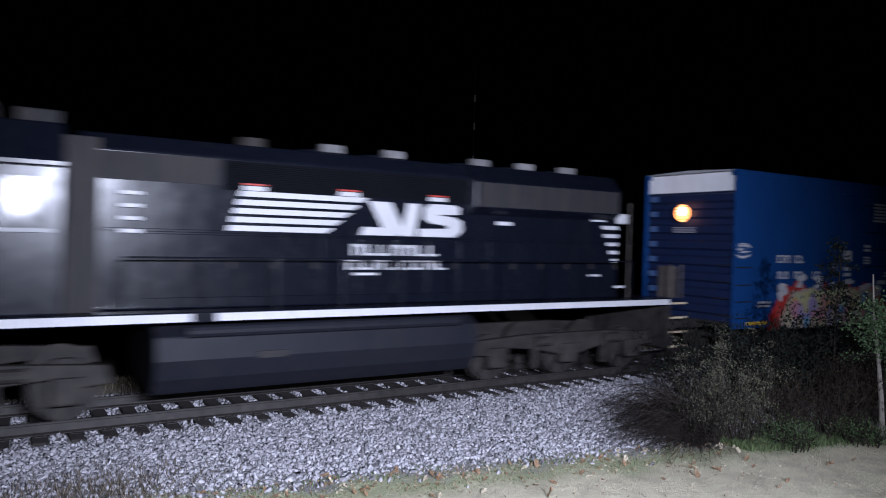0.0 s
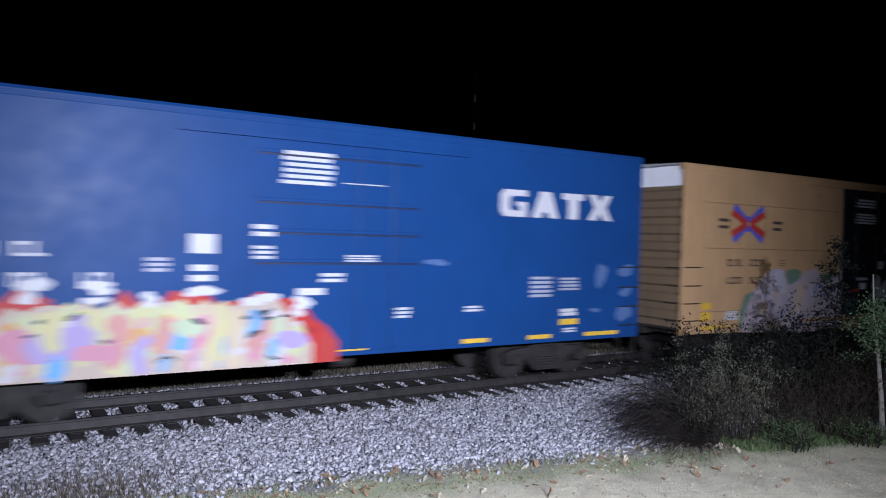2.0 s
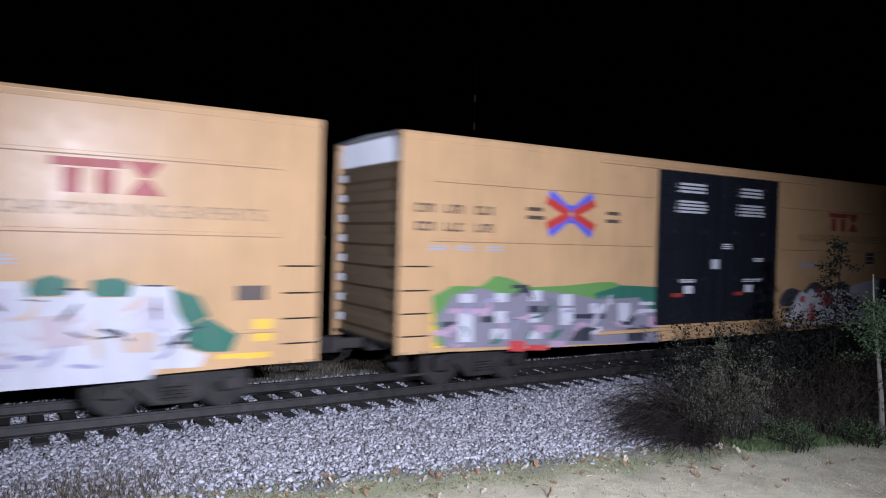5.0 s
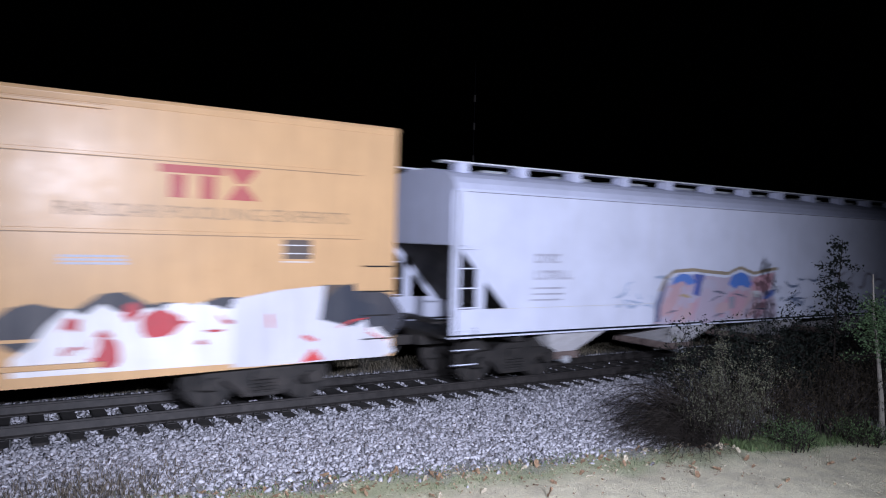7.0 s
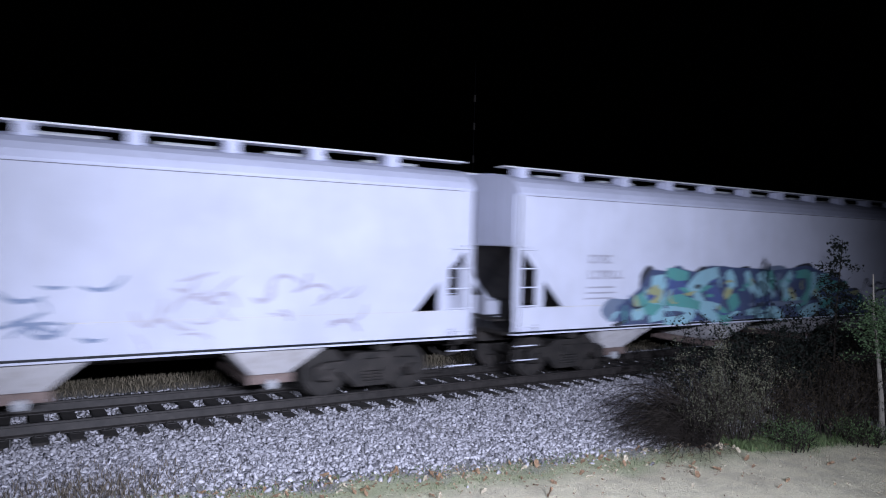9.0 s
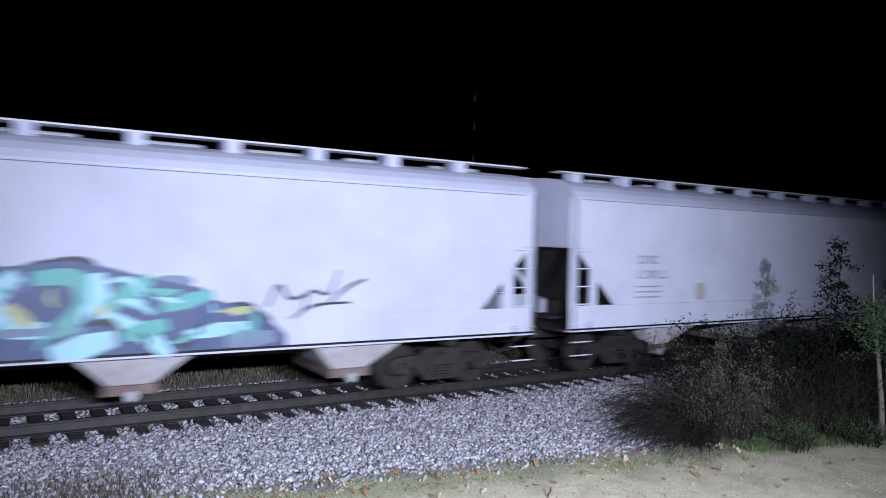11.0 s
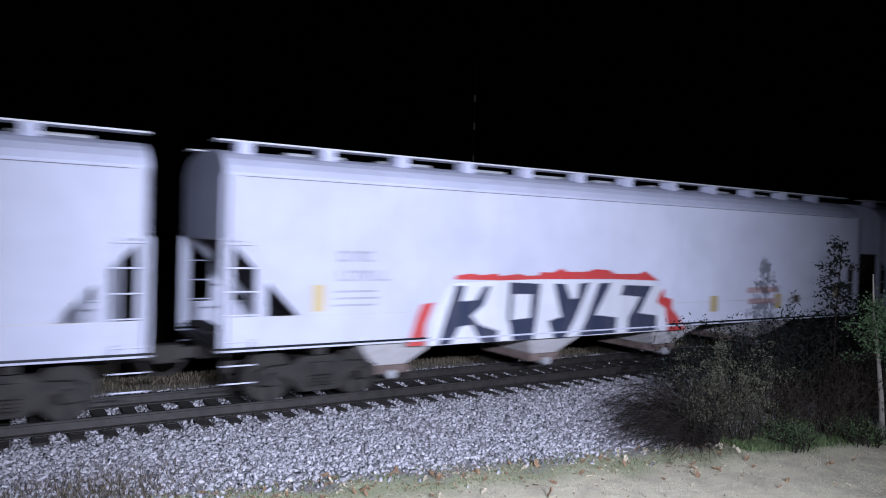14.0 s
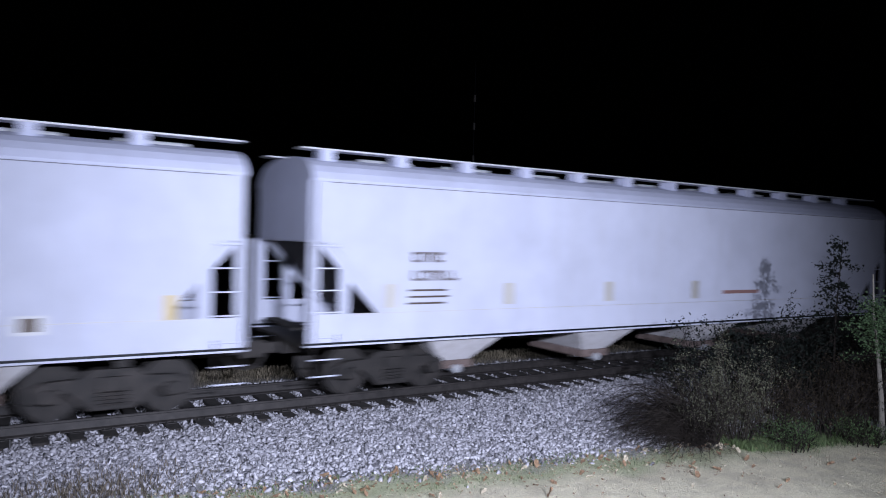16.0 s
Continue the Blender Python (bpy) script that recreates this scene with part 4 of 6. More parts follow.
    tag_pieces(ob, y - 0.0160, (
        (GREEN_LEAF, 0, ((0.76, 1.94), (1.22, 2.15), (1.91, 2.13), (2.26, 2.35), (2.63, 2.30), (3.24, 2.10), (4.20, 2.12), (5.22, 2.19), (5.67, 2.19), (6.13, 2.04), (6.90, 1.98), (6.96, 0.80), (0.89, 0.96))),
        (GREEN_DARK, 0, ((5.06, 1.93), (5.95, 2.11), (7.10, 2.06), (7.15, 0.92), (6.00, 0.84))),
        (GREY_MID, 0, ((0.87, 1.53), (1.29, 1.99), (1.91, 2.10), (2.49, 1.97), (3.56, 2.01), (4.37, 1.94), (5.24, 1.79), (6.52, 1.82), (7.17, 1.34), (7.28, 0.70), (1.06, 0.90))),
        (INK, 0, ((1.93, 1.51), (2.36, 1.50), (2.37, 1.37), (1.93, 1.39))),
    ))
    tag_pieces(ob, y - 0.0176, (
        (INK, 0, ((0.98, 1.44), (1.32, 1.43), (1.33, 1.32), (0.98, 1.33))),
        (INK, 0, ((3.18, 1.70), (3.73, 1.69), (3.73, 1.54), (3.18, 1.56))),
        (INK, 0, ((4.47, 1.48), (5.43, 1.45), (5.43, 1.34), (4.48, 1.38))),
        (INK, 0, ((2.71, 2.16), (3.16, 2.15), (3.16, 2.07), (2.71, 2.08))),
        (INK, 0, ((2.73, 1.46), (3.14, 1.45), (3.14, 1.40), (2.73, 1.42))),
        (INK, 0, ((6.18, 1.10), (6.75, 1.08), (6.76, 0.76), (6.19, 0.79))),
        (INK, 0, ((4.41, 1.11), (5.00, 1.09), (5.01, 0.85), (4.41, 0.88))),
    ))
    tag_pieces(ob, y - 0.0204, (
        (TAG_WHITE, 0, ((1.39, 1.99), (1.75, 1.98), (1.75, 1.80), (1.39, 1.81))),
        (TAG_WHITE, 0, ((1.37, 1.62), (1.73, 1.61), (1.75, 0.99), (1.39, 1.01))),
        (TAG_WHITE, 0, ((2.27, 1.99), (2.59, 1.98), (2.60, 1.79), (2.28, 1.80))),
        (TAG_WHITE, 0, ((2.27, 1.61), (2.61, 1.60), (2.62, 1.35), (2.28, 1.36))),
        (TAG_WHITE, 0, ((2.20, 1.25), (2.64, 1.23), (2.64, 1.01), (2.20, 1.03))),
        (TAG_WHITE, 0, ((3.17, 2.03), (3.51, 2.03), (3.52, 1.79), (3.17, 1.80))),
        (TAG_WHITE, 0, ((3.17, 1.52), (3.50, 1.51), (3.50, 1.33), (3.18, 1.34))),
    ))
    tag_pieces(ob, y - 0.0232, (
        (TAG_WHITE, 0, ((3.17, 1.17), (3.54, 1.15), (3.55, 0.97), (3.17, 0.99))),
        (TAG_WHITE, 0, ((4.04, 1.93), (4.42, 1.93), (4.43, 1.67), (4.05, 1.68))),
        (TAG_WHITE, 0, ((4.05, 1.63), (4.44, 1.62), (4.45, 1.24), (4.07, 1.25))),
        (TAG_WHITE, 0, ((4.94, 1.71), (5.31, 1.70), (5.32, 1.48), (4.95, 1.49))),
        (TAG_WHITE, 0, ((5.00, 1.18), (5.33, 1.16), (5.34, 0.98), (5.01, 1.00))),
        (TAG_WHITE, 0, ((5.83, 1.70), (6.22, 1.69), (6.25, 1.13), (5.86, 1.14))),
        (TAG_WHITE, 0, ((6.53, 1.71), (7.01, 1.70), (7.02, 1.62), (6.53, 1.63))),
    ))
    tag_pieces(ob, y - 0.0260, (
        (TAG_WHITE, 0, ((6.53, 1.54), (7.12, 1.52), (7.12, 1.44), (6.54, 1.45))),
        (PINK_TAG, 0, ((1.13, 1.70), (2.07, 1.67), (2.07, 1.57), (1.13, 1.60))),
        (PINK_TAG, 0, ((3.35, 1.28), (3.82, 1.26), (3.83, 1.10), (3.35, 1.12))),
        (PINK_TAG, 0, ((3.76, 0.92), (4.25, 0.89), (4.25, 0.75), (3.76, 0.78))),
        (PINK_TAG, 0, ((6.83, 1.35), (7.23, 1.34), (7.24, 1.06), (6.84, 1.08))),
        (RED_TAG, 0, ((2.67, 0.97), (3.10, 0.95), (3.11, 0.72), (2.68, 0.75))),
        (RED_TAG, 0, ((3.16, 0.86), (3.73, 0.83), (3.73, 0.71), (3.17, 0.74))),
    ))
    boxes("sign_plate", DECAL_DARK, ob, [(16.49, 16.98, y - 0.005, y - 0.001, 2.66, 3.00)])
    bars(ob, 16.45, 17.02, 2.60, 3.04, 3, DECAL_WHITE, y - 0.006, fill=0.12)
    scribble(ob, y - 0.031, 0.95, 6.9, 0.92, 2.0, 34, (SLATE, GREY_MID, INK, PINK_TAG, GREEN_DARK, LILAC), 43, (0.06, 0.15))
    patch_tag(ob, 12.4, 18.62, 0.88, 2.05, y - 0.012, 42, (0.74, 0.72, 0.74), [(0.76, 0.74, 0.76), (0.76, 0.74, 0.77), (0.74, 0.72, 0.74), (0.46, 0.05, 0.06)], (0.42, 0.05, 0.06), 34, (0.10, 0.34), 0.2, (0.05, 0.05, 0.06), dark=12)
    tag_pieces(ob, y - 0.0340, (
        (INK, 0, ((17.12, 1.59), (17.17, 1.89), (17.50, 2.14), (17.83, 2.23), (17.87, 1.93), (18.34, 1.79), (18.54, 1.44), (17.93, 1.36), (17.24, 1.48))),
        (TAG_WHITE, 0, ((15.60, 1.97), (16.43, 2.12), (17.26, 2.19), (17.18, 1.58), (17.80, 1.42), (18.07, 1.55), (18.14, 1.31), (18.53, 1.14), (18.70, 0.92), (18.47, 0.83), (16.03, 0.81), (15.62, 0.82))),
        (RED_TAG, 0, ((16.83, 0.83), (17.05, 1.07), (17.25, 0.85))),
        (RED_TAG, 0.03, ((17.52, 1.41), (17.80, 1.54), (18.07, 1.57))),
        (RED_TAG, 0.04, ((18.14, 1.31), (18.36, 1.21), (18.53, 1.14))),
    ))
    tag_pieces(ob, y - 0.0360, (
        (RED_TAG, 0.08, ((16.85, 1.30), (17.09, 1.20))),
        (RED_TAG, 0.07, ((16.23, 1.71), (16.27, 1.46))),
    ))


# ---- covered hoppers ----
HL = 19.45


def hopper_base(first, label):
    ob = car("covered_hopper", label, "hopper car", first, "cars of the train")
    w = 1.60
    # tapered tub: vertical above, slope sheets at the ends below
    bm = bmesh.new()
    prism_y(bm, [(0.06, 4.10), (0.06, 2.96), (0.40, 2.96), (1.62, 1.62), (HL - 1.62, 1.62), (HL - 0.40, 2.96), (HL - 0.06, 2.96), (HL - 0.06, 4.10)], -w, w)
    part("tub", bm, WHITE, ob, bevel=0.02)
    # curved shoulder and roof
    bm = bmesh.new()
    prof = [(w + 0.012, 4.075), (w + 0.012, 4.115), (w - 0.06, 4.24), (w - 0.18, 4.36), (w - 0.34, 4.45), (w - 0.62, 4.53), (0.5, 4.59)]
    prism_x(bm, [(-a, z) for a, z in prof] + [(a, z) for a, z in prof[::-1]], 0.04, HL - 0.04)
    part("roof", bm, HOPPER_ROOF, ob)
    for s in (-1, 1):
        each("roof_seam", SEAM, ob, [(0.30, HL - 0.30, s * (w + 0.003) - 0.006, s * (w + 0.003) + 0.006, 4.053, 4.066)])
    # running boards on brackets along both roof edges
    for s in (-1, 1):
        for k in range(12):
            x = 0.36 + k * 1.57
            if x < HL - 0.3:
                bm = bmesh.new()
                prism_x(bm, [(s * 0.84, 4.50), (s * 1.16, 4.44), (s * 1.16, 4.682), (s * 0.84, 4.682)][::s], x, x + 0.26)
                part("roofwalk_bracket", bm, HOPPER_ROOF, ob)
    each("roofwalk", DECAL_WHITE, ob, [(0.0, HL, -1.18, -0.84, 4.682, 4.712), (0.0, HL, 0.84, 1.18, 4.682, 4.712)])
    each("roof_hatch", HOPPER_GREY, ob, [(1.5 + k * 2.0, 2.7 + k * 2.0, -0.42, 0.42, 4.57, 4.66) for k in range(9)], 0.03)
    # side sill under the tub
    for s in (-1, 1):
        bm = bmesh.new()
        y0, y1 = sorted((s * w, s * (w - 0.05)))
        box(bm, 0.0, HL, y0, y1, 1.12, 1.66)
        part("side_sill", bm, WHITE, ob, bevel=0.01)
        bm = bmesh.new()
        y0, y1 = sorted((s * (w + 0.03), s * (w - 0.12)))
        box(bm, 0.0, HL, y0, y1, 1.075, 1.105)
        part("sill_flange", bm, WHITE, ob)
        bm = bmesh.new()
        y0, y1 = sorted((s * (w + 0.004), s * (w - 0.10)))
        box(bm, 0.0, HL, y0, y1, 1.107, 1.148)
        part("sill_groove", bm, DOOR_BLACK, ob)
        each("sill_seam", WAX, ob, [(0.9, HL - 0.9, *sorted((s * (w + 0.001), s * (w - 0.02))), 1.650, 1.661)])
        # end posts, gussets and ladders that frame the dark triangular openings
        for e in (0, 1):
            fx = (lambda a: HL - a) if e else (lambda a: a)
            bm = bmesh.new()
            y0, y1 = sorted((s * w, s * (w - 0.07)))
            for poly in ([(0.0, 1.62), (0.20, 1.62), (0.20, 3.0), (0.0, 3.0)], [(0.60, 1.62), (0.80, 1.62), (0.80, 2.52), (0.60, 2.74)],
                         [(0.20, 2.90), (0.34, 3.0), (1.62, 1.66), (1.36, 1.66)]):
                prism_y(bm, [(fx(a), z) for a, z in poly], y0, y1)
            part("end_frame", bm, WHITE, ob)
            xa, xb = sorted((fx(0.06), fx(0.56)))
            ladder(ob, xa, xb, [0.55, 0.85, 1.25, 1.7, 2.1, 2.5, 2.9], s * w, WHITE)
            for a in (0.08, 0.54):
                bm = bmesh.new()
                rod(bm, (fx(a), s * (w + 0.06), 0.52), (fx(a), s * (w + 0.06), 4.07 if a < 0.3 else 1.3), 0.011, 0.011, 6)
                part("ladder_stile", bm, STEEL_DARK, ob)
    boxes("centre_sill", STEEL_DARK, ob, [(0.0, HL, -0.3, 0.3, 0.78, 1.06), (0.0, 1.4, -1.3, 1.3, 1.04, 1.10), (HL - 1.4, HL, -1.3, 1.3, 1.04, 1.10)])
    for x, s in ((0, 1), (HL, -1)):
        boxes("bolster_web", STEEL_DARK, ob, [(x + s * 1.9 - 0.1, x + s * 1.9 + 0.1, -1.35, 1.35, 0.9, 1.7)])
        boxes("end_plate", HOPPER_ROOF, ob, [(min(x + s * 0.03, x + s * 0.058), max(x + s * 0.03, x + s * 0.058), -1.50, 1.50, 2.98, 4.09)])
        # Dark plate lying just outside the tub's end slope.
        bm = bmesh.new()
        prism_y(bm, [(x + s * a, z) for a, z in ((0.36, 2.95), (0.40, 2.99), (1.66, 1.62), (1.58, 1.60))], -1.52, 1.52)
        part("slope_sheet", bm, STEEL_DARK, ob, "dark sloping end sheet")
        boxes("brake_platform", STEEL_DARK, ob, [(min(x, x + s * 0.35), max(x, x + s * 0.35), -0.9, 0.9, 1.30, 1.35)])
        coupler(ob, x, -s)
        freight_truck(ob, x + s * 2.0)
    # four discharge bays with gates
    for c in (3.55, 7.55, 11.5, 15.45):
        bm = bmesh.new()
        a = [bm.verts.new(p) for p in ((c - 1.0, -1.50, 1.14), (c + 1.0, -1.50, 1.14), (c + 1.0, 1.50, 1.14), (c - 1.0, 1.50, 1.14))]
        b = [bm.verts.new(p) for p in ((c - 0.36, -0.95, 0.52), (c + 0.36, -0.95, 0.52), (c + 0.36, 0.95, 0.52), (c - 0.36, 0.95, 0.52))]
        bm.faces.new(a), bm.faces.new(b[::-1])
        for i in range(4):
            j = (i + 1) % 4
            bm.faces.new((a[i], b[i], b[j], a[j]))
        bay = part("discharge_bay", bm, BAY, ob, bevel=0.03)
        boxes("gate", RUST, bay, [(c - 0.42, c + 0.42, -1.0, 1.0, 0.36, 0.53)], "rusty sliding gate", 0.015)
        bm = bmesh.new()
        rod(bm, (c, -1.08, 0.36), (c, 1.08, 0.36), 0.09, 0.09, 12)
        part("outlet_tube", bm, HOPPER_GREY, bay)
    return ob, -w


def hopper_marks(ob, y, dark=False):
    m = DECAL_DARK if dark else DECAL_FADED
    letters(ob, 2.1, 2.85, 2.62, 2.82, m, y, 4, 51)
    letters(ob, 2.1, 3.2, 2.26, 2.46, m, y, 6, 52)
    bars(ob, 2.0, 3.0, 1.80, 2.18, 3, m, y, fill=0.3)




BUMPS = ((3.0, 1.55, 0.45, 0.3), (4.05, 2.22, 0.34, 0.30), (5.05, 2.36, 0.36, 0.20), (6.05, 2.38, 0.32, 0.20), (6.9, 2.40, 0.40, 0.16), (7.75, 2.42, 0.30, 0.15), (9.2, 2.44, 0.55, 0.16), (10.4, 2.50, 0.55, 0.16), (11.9, 2.22, 0.40, 0.18), (13.2, 1.62, 0.42, 0.30))


def build_hoppers():
    ob, y = hopper_base(57.4, "white covered hopper car with a pink and blue painted tag")
    hopper_marks(ob, y)
    patch_tag(ob, 5.85, 10.75, 1.16, 2.42, y, 61, (0.52, 0.44, 0.54), [(0.60, 0.36, 0.44), (0.54, 0.45, 0.56), (0.60, 0.42, 0.46), (0.52, 0.48, 0.60), (0.58, 0.38, 0.42)], (0.16, 0.16, 0.24), 36, (0.16, 0.42), 0.5, dark=0, rag=0.10)
    # blue arches, a dark left edge, small marks and a tan upper line
    fills = (((0.12, 0.24, 0.62), ((6.42, 2.08), (6.50, 2.28), (6.75, 2.38), (7.10, 2.36), (7.30, 2.16), (7.05, 2.08), (6.80, 2.20))),
             ((0.10, 0.14, 0.42), ((7.22, 2.38), (7.68, 2.34), (7.52, 2.05), (7.46, 1.80), (7.22, 1.86), (7.30, 2.12))),
             ((0.62, 0.34, 0.40), ((9.50, 2.12), (9.80, 2.30), (10.60, 2.42), (10.45, 1.96), (9.95, 1.84), (9.60, 1.92))),
             ((0.09, 0.22, 0.64), ((8.62, 2.12), (8.78, 2.34), (9.12, 2.42), (9.42, 2.34), (9.62, 2.08), (9.45, 1.98), (9.10, 2.08), (8.88, 1.96))),
             ((0.10, 0.16, 0.46), ((10.10, 1.68), (10.34, 1.90), (10.66, 1.94), (10.58, 1.78), (10.30, 1.68))),
             ((0.66, 0.66, 0.70), ((9.62, 1.92), (9.98, 1.90), (9.94, 1.74), (9.66, 1.75))),
             ((0.34, 0.34, 0.42), ((8.62, 1.76), (8.90, 1.78), (8.86, 1.46), (8.70, 1.44))),
             ((0.18, 0.19, 0.30), ((5.84, 1.20), (5.86, 1.62), (6.02, 2.02), (6.34, 2.30), (6.20, 1.96), (6.06, 1.60), (6.04, 1.20))))
    for k, (colour, pts) in enumerate(fills):
        bm = bmesh.new()
        polygon(bm, pts, y - 0.0128 - 0.0005 * k)
        part("painted_patch", bm, spray_paint(colour), ob)
    strokes = (((7.55, 2.40), (7.46, 1.82), 0.05, 0), ((8.02, 1.92), (8.50, 1.84), 0.07, 0), ((8.84, 1.84), (9.35, 1.74), 0.05, 0), ((7.90, 1.66), (8.35, 1.80), 0.04, 0),
               ((6.30, 1.40), (6.62, 1.46), 0.05, 0), ((8.0, 1.24), (8.45, 1.34), 0.05, 0), ((9.85, 1.42), (10.35, 1.36), 0.04, 0), ((10.62, 2.36), (10.50, 1.92), 0.06, 0),
               ((6.75, 1.84), (7.12, 1.78), 0.09, 1))
    for k, (p, q, w, c) in enumerate(strokes):
        bm = bmesh.new()
        ribbon(bm, curve_pts(p, q, 0.04), w, y - 0.0175 - 0.0002 * k, 0.5)
        part("painted_line", bm, spray_paint(((0.17, 0.17, 0.24), (0.50, 0.38, 0.24))[c]), ob)
    bm = bmesh.new()
    ribbon(bm, [(6.0, 1.95), (6.2, 2.26), (6.5, 2.44), (7.2, 2.48), (7.9, 2.42), (8.6, 2.38), (8.8, 2.46), (9.1, 2.54), (9.45, 2.44), (9.7, 2.38), (10.15, 2.46), (10.72, 2.52)], 0.085, y - 0.0205)
    part("painted_line", bm, spray_paint((0.36, 0.29, 0.20)), ob)
    faint_tag(ob, y, 4.3, 6.0, 62, (0.40, 0.47, 0.62))
    faint_tag(ob, y, 10.8, 12.3, 63, (0.17, 0.22, 0.34))
    faint_tag(ob, y, 13.0, 17.0, 64, (0.40, 0.38, 0.46))
    ob, y = hopper_base(77.9, "white covered hopper car with a teal painted tag")
    hopper_marks(ob, y)
    for k, (cx, cz, rx, rz) in enumerate(BUMPS):
        bm = bmesh.new()
        blob(bm, cx, cz, rx, rz, y - 0.0015 - 0.0001 * k, random.Random(700 + k), 16, 0.25)
        part("painted_patch", bm, spray_paint(INK if k % 2 else SLATE_TAG), ob)
    tag_pieces(ob, y - 0.0030, (
        (NAVY_TAG, 0, ((3.00, 1.17), (3.04, 1.61), (3.45, 1.83), (3.73, 2.02), (3.92, 2.26), (4.16, 2.49), (4.62, 2.45), (5.03, 2.57), (5.42, 2.47), (5.93, 2.40), (6.28, 2.59), (6.76, 2.57), (7.52, 2.53), (8.46, 2.51), (8.89, 2.46), (9.63, 2.51), (10.56, 2.61), (11.05, 2.51), (11.74, 2.32), (12.46, 2.18), (12.65, 1.98), (13.42, 1.77), (13.93, 1.34), (13.94, 1.13))),
        (SKY, 0, ((4.19, 2.33), (4.62, 2.37), (4.63, 1.25), (4.14, 1.19), (4.03, 1.67))),
        (TEAL, 0, ((3.45, 1.77), (3.92, 1.97), (4.13, 1.67), (4.59, 1.60), (4.24, 1.35), (3.55, 1.50))),
    ))
    tag_pieces(ob, y - 0.0042, (
        (SKY, 0.35, ((3.53, 1.34), (3.74, 1.49), (3.89, 1.33))),
        (BLUE_TAG, 0, ((4.72, 2.35), (5.37, 2.19), (5.51, 1.93), (5.11, 1.78), (4.74, 1.80))),
        (OLIVE, 0, ((3.97, 1.96), (4.32, 2.13), (4.55, 1.95), (4.43, 1.66), (4.13, 1.67))),
        (SKY, 0.29, ((4.65, 1.22), (5.40, 1.21), (5.75, 1.42), (5.28, 1.57), (4.74, 1.55))),
        (TEAL, 0.32, ((4.67, 2.43), (5.04, 2.35), (5.48, 2.32))),
        (SKY, 0.43, ((5.49, 1.95), (5.93, 2.24), (6.64, 2.43))),
        (SKY, 0.38, ((5.88, 2.19), (5.81, 1.77), (6.07, 1.48), (6.68, 1.17))),
    ))
    tag_pieces(ob, y - 0.0070, (
        (TEAL, 0.32, ((4.64, 1.70), (5.17, 1.73), (5.95, 1.55))),
        (BLUE_TAG, 0, ((6.12, 2.02), (6.53, 2.13), (6.84, 1.79), (6.73, 1.58), (6.30, 1.59))),
        (OLIVE, 0.28, ((6.91, 1.74), (7.21, 2.06))),
        (SKY, 0.38, ((7.01, 2.45), (7.28, 2.01))),
        (TEAL, 0.49, ((7.10, 1.51), (7.48, 1.72))),
        (SKY, 0.32, ((7.79, 2.43), (8.00, 2.05), (8.42, 1.70))),
        (SKY, 0.49, ((8.40, 2.42), (8.70, 1.81))),
        (TEAL, 0.32, ((8.78, 2.45), (9.06, 1.86))),
        (SLATE_TAG, 0.24, ((9.26, 2.39), (9.06, 1.74))),
    ))
    tag_pieces(ob, y - 0.0106, (
        (SKY, 0.38, ((9.86, 2.39), (9.42, 2.03), (9.58, 1.63), (10.20, 1.56))),
        (TEAL, 0.32, ((10.02, 2.33), (10.65, 2.40), (10.83, 1.95), (10.36, 1.56))),
        (OLIVE, 0.2, ((9.72, 1.96), (10.04, 1.62))),
        (SKY, 0.32, ((10.89, 2.42), (11.01, 1.63))),
        (TEAL, 0.32, ((11.05, 1.88), (11.66, 2.34))),
        (SKY, 0.29, ((11.08, 1.75), (11.69, 1.41), (11.97, 1.08))),
        (TEAL, 0.26, ((11.85, 1.86), (12.65, 2.07))),
        (OLIVE, 0.16, ((12.67, 1.71), (13.32, 1.81))),
        (SKY, 0.23, ((12.22, 1.40), (13.24, 1.53))),
    ))
    tag_pieces(ob, y - 0.0142, (
        (SLATE_TAG, 0.3, ((12.87, 1.27), (13.73, 1.32))),
        (SKY, 0.20, ((5.95, 1.61), (6.73, 1.52))),
        (TEAL, 0.38, ((6.67, 1.45), (7.12, 1.08))),
        (SKY, 0.23, ((7.82, 1.32), (8.64, 1.40))),
        (SKY, 0.35, ((8.64, 1.49), (9.45, 1.13))),
        (SLATE_TAG, 0.14, ((7.95, 1.54), (9.36, 1.54), (10.76, 1.55))),
        (SKY, 0.38, ((10.29, 1.19), (11.18, 1.41))),
        (TEAL, 0.29, ((11.27, 1.43), (11.95, 1.60))),
        (SKY, 0.14, ((8.23, 1.21), (9.37, 1.22))),
    ))
    tag_pieces(ob, y - 0.0030, (
        (INK, 0.07, ((13.57, 1.83), (13.78, 2.31), (13.96, 1.89), (14.40, 2.09))),
        (INK, 0.06, ((14.21, 1.75), (14.35, 2.17), (14.72, 1.95), (14.90, 2.47))),
        (INK, 0.06, ((14.02, 1.61), (14.41, 1.86), (15.14, 1.87))),
        (INK, 0.07, ((14.72, 1.88), (15.06, 2.16), (15.44, 2.30))),
    ))
    scribble(ob, y - 0.018, 2.9, 13.4, 1.16, 2.45, 70, (SKY, TEAL, NAVY_TAG, SKY, BLUE_TAG, TEAL, OLIVE, INK), 73)
    ob, y = hopper_base(98.4, "white covered hopper car with plain clean sides")
    hopper_marks(ob, y)
    each("stencil", WAX, ob, [(x, x + 0.35, y - 0.004, y - 0.001, 1.72, 2.15) for x in (4.2, 7.1, 10.3, 13.2)])
    bars(ob, 13.6, 15.0, 2.25, 2.36, 2, DECAL_FADED, y, fill=0.3)
    ob, y = hopper_base(118.95, "white covered hopper car with a black and red painted tag")
    hopper_marks(ob, y)
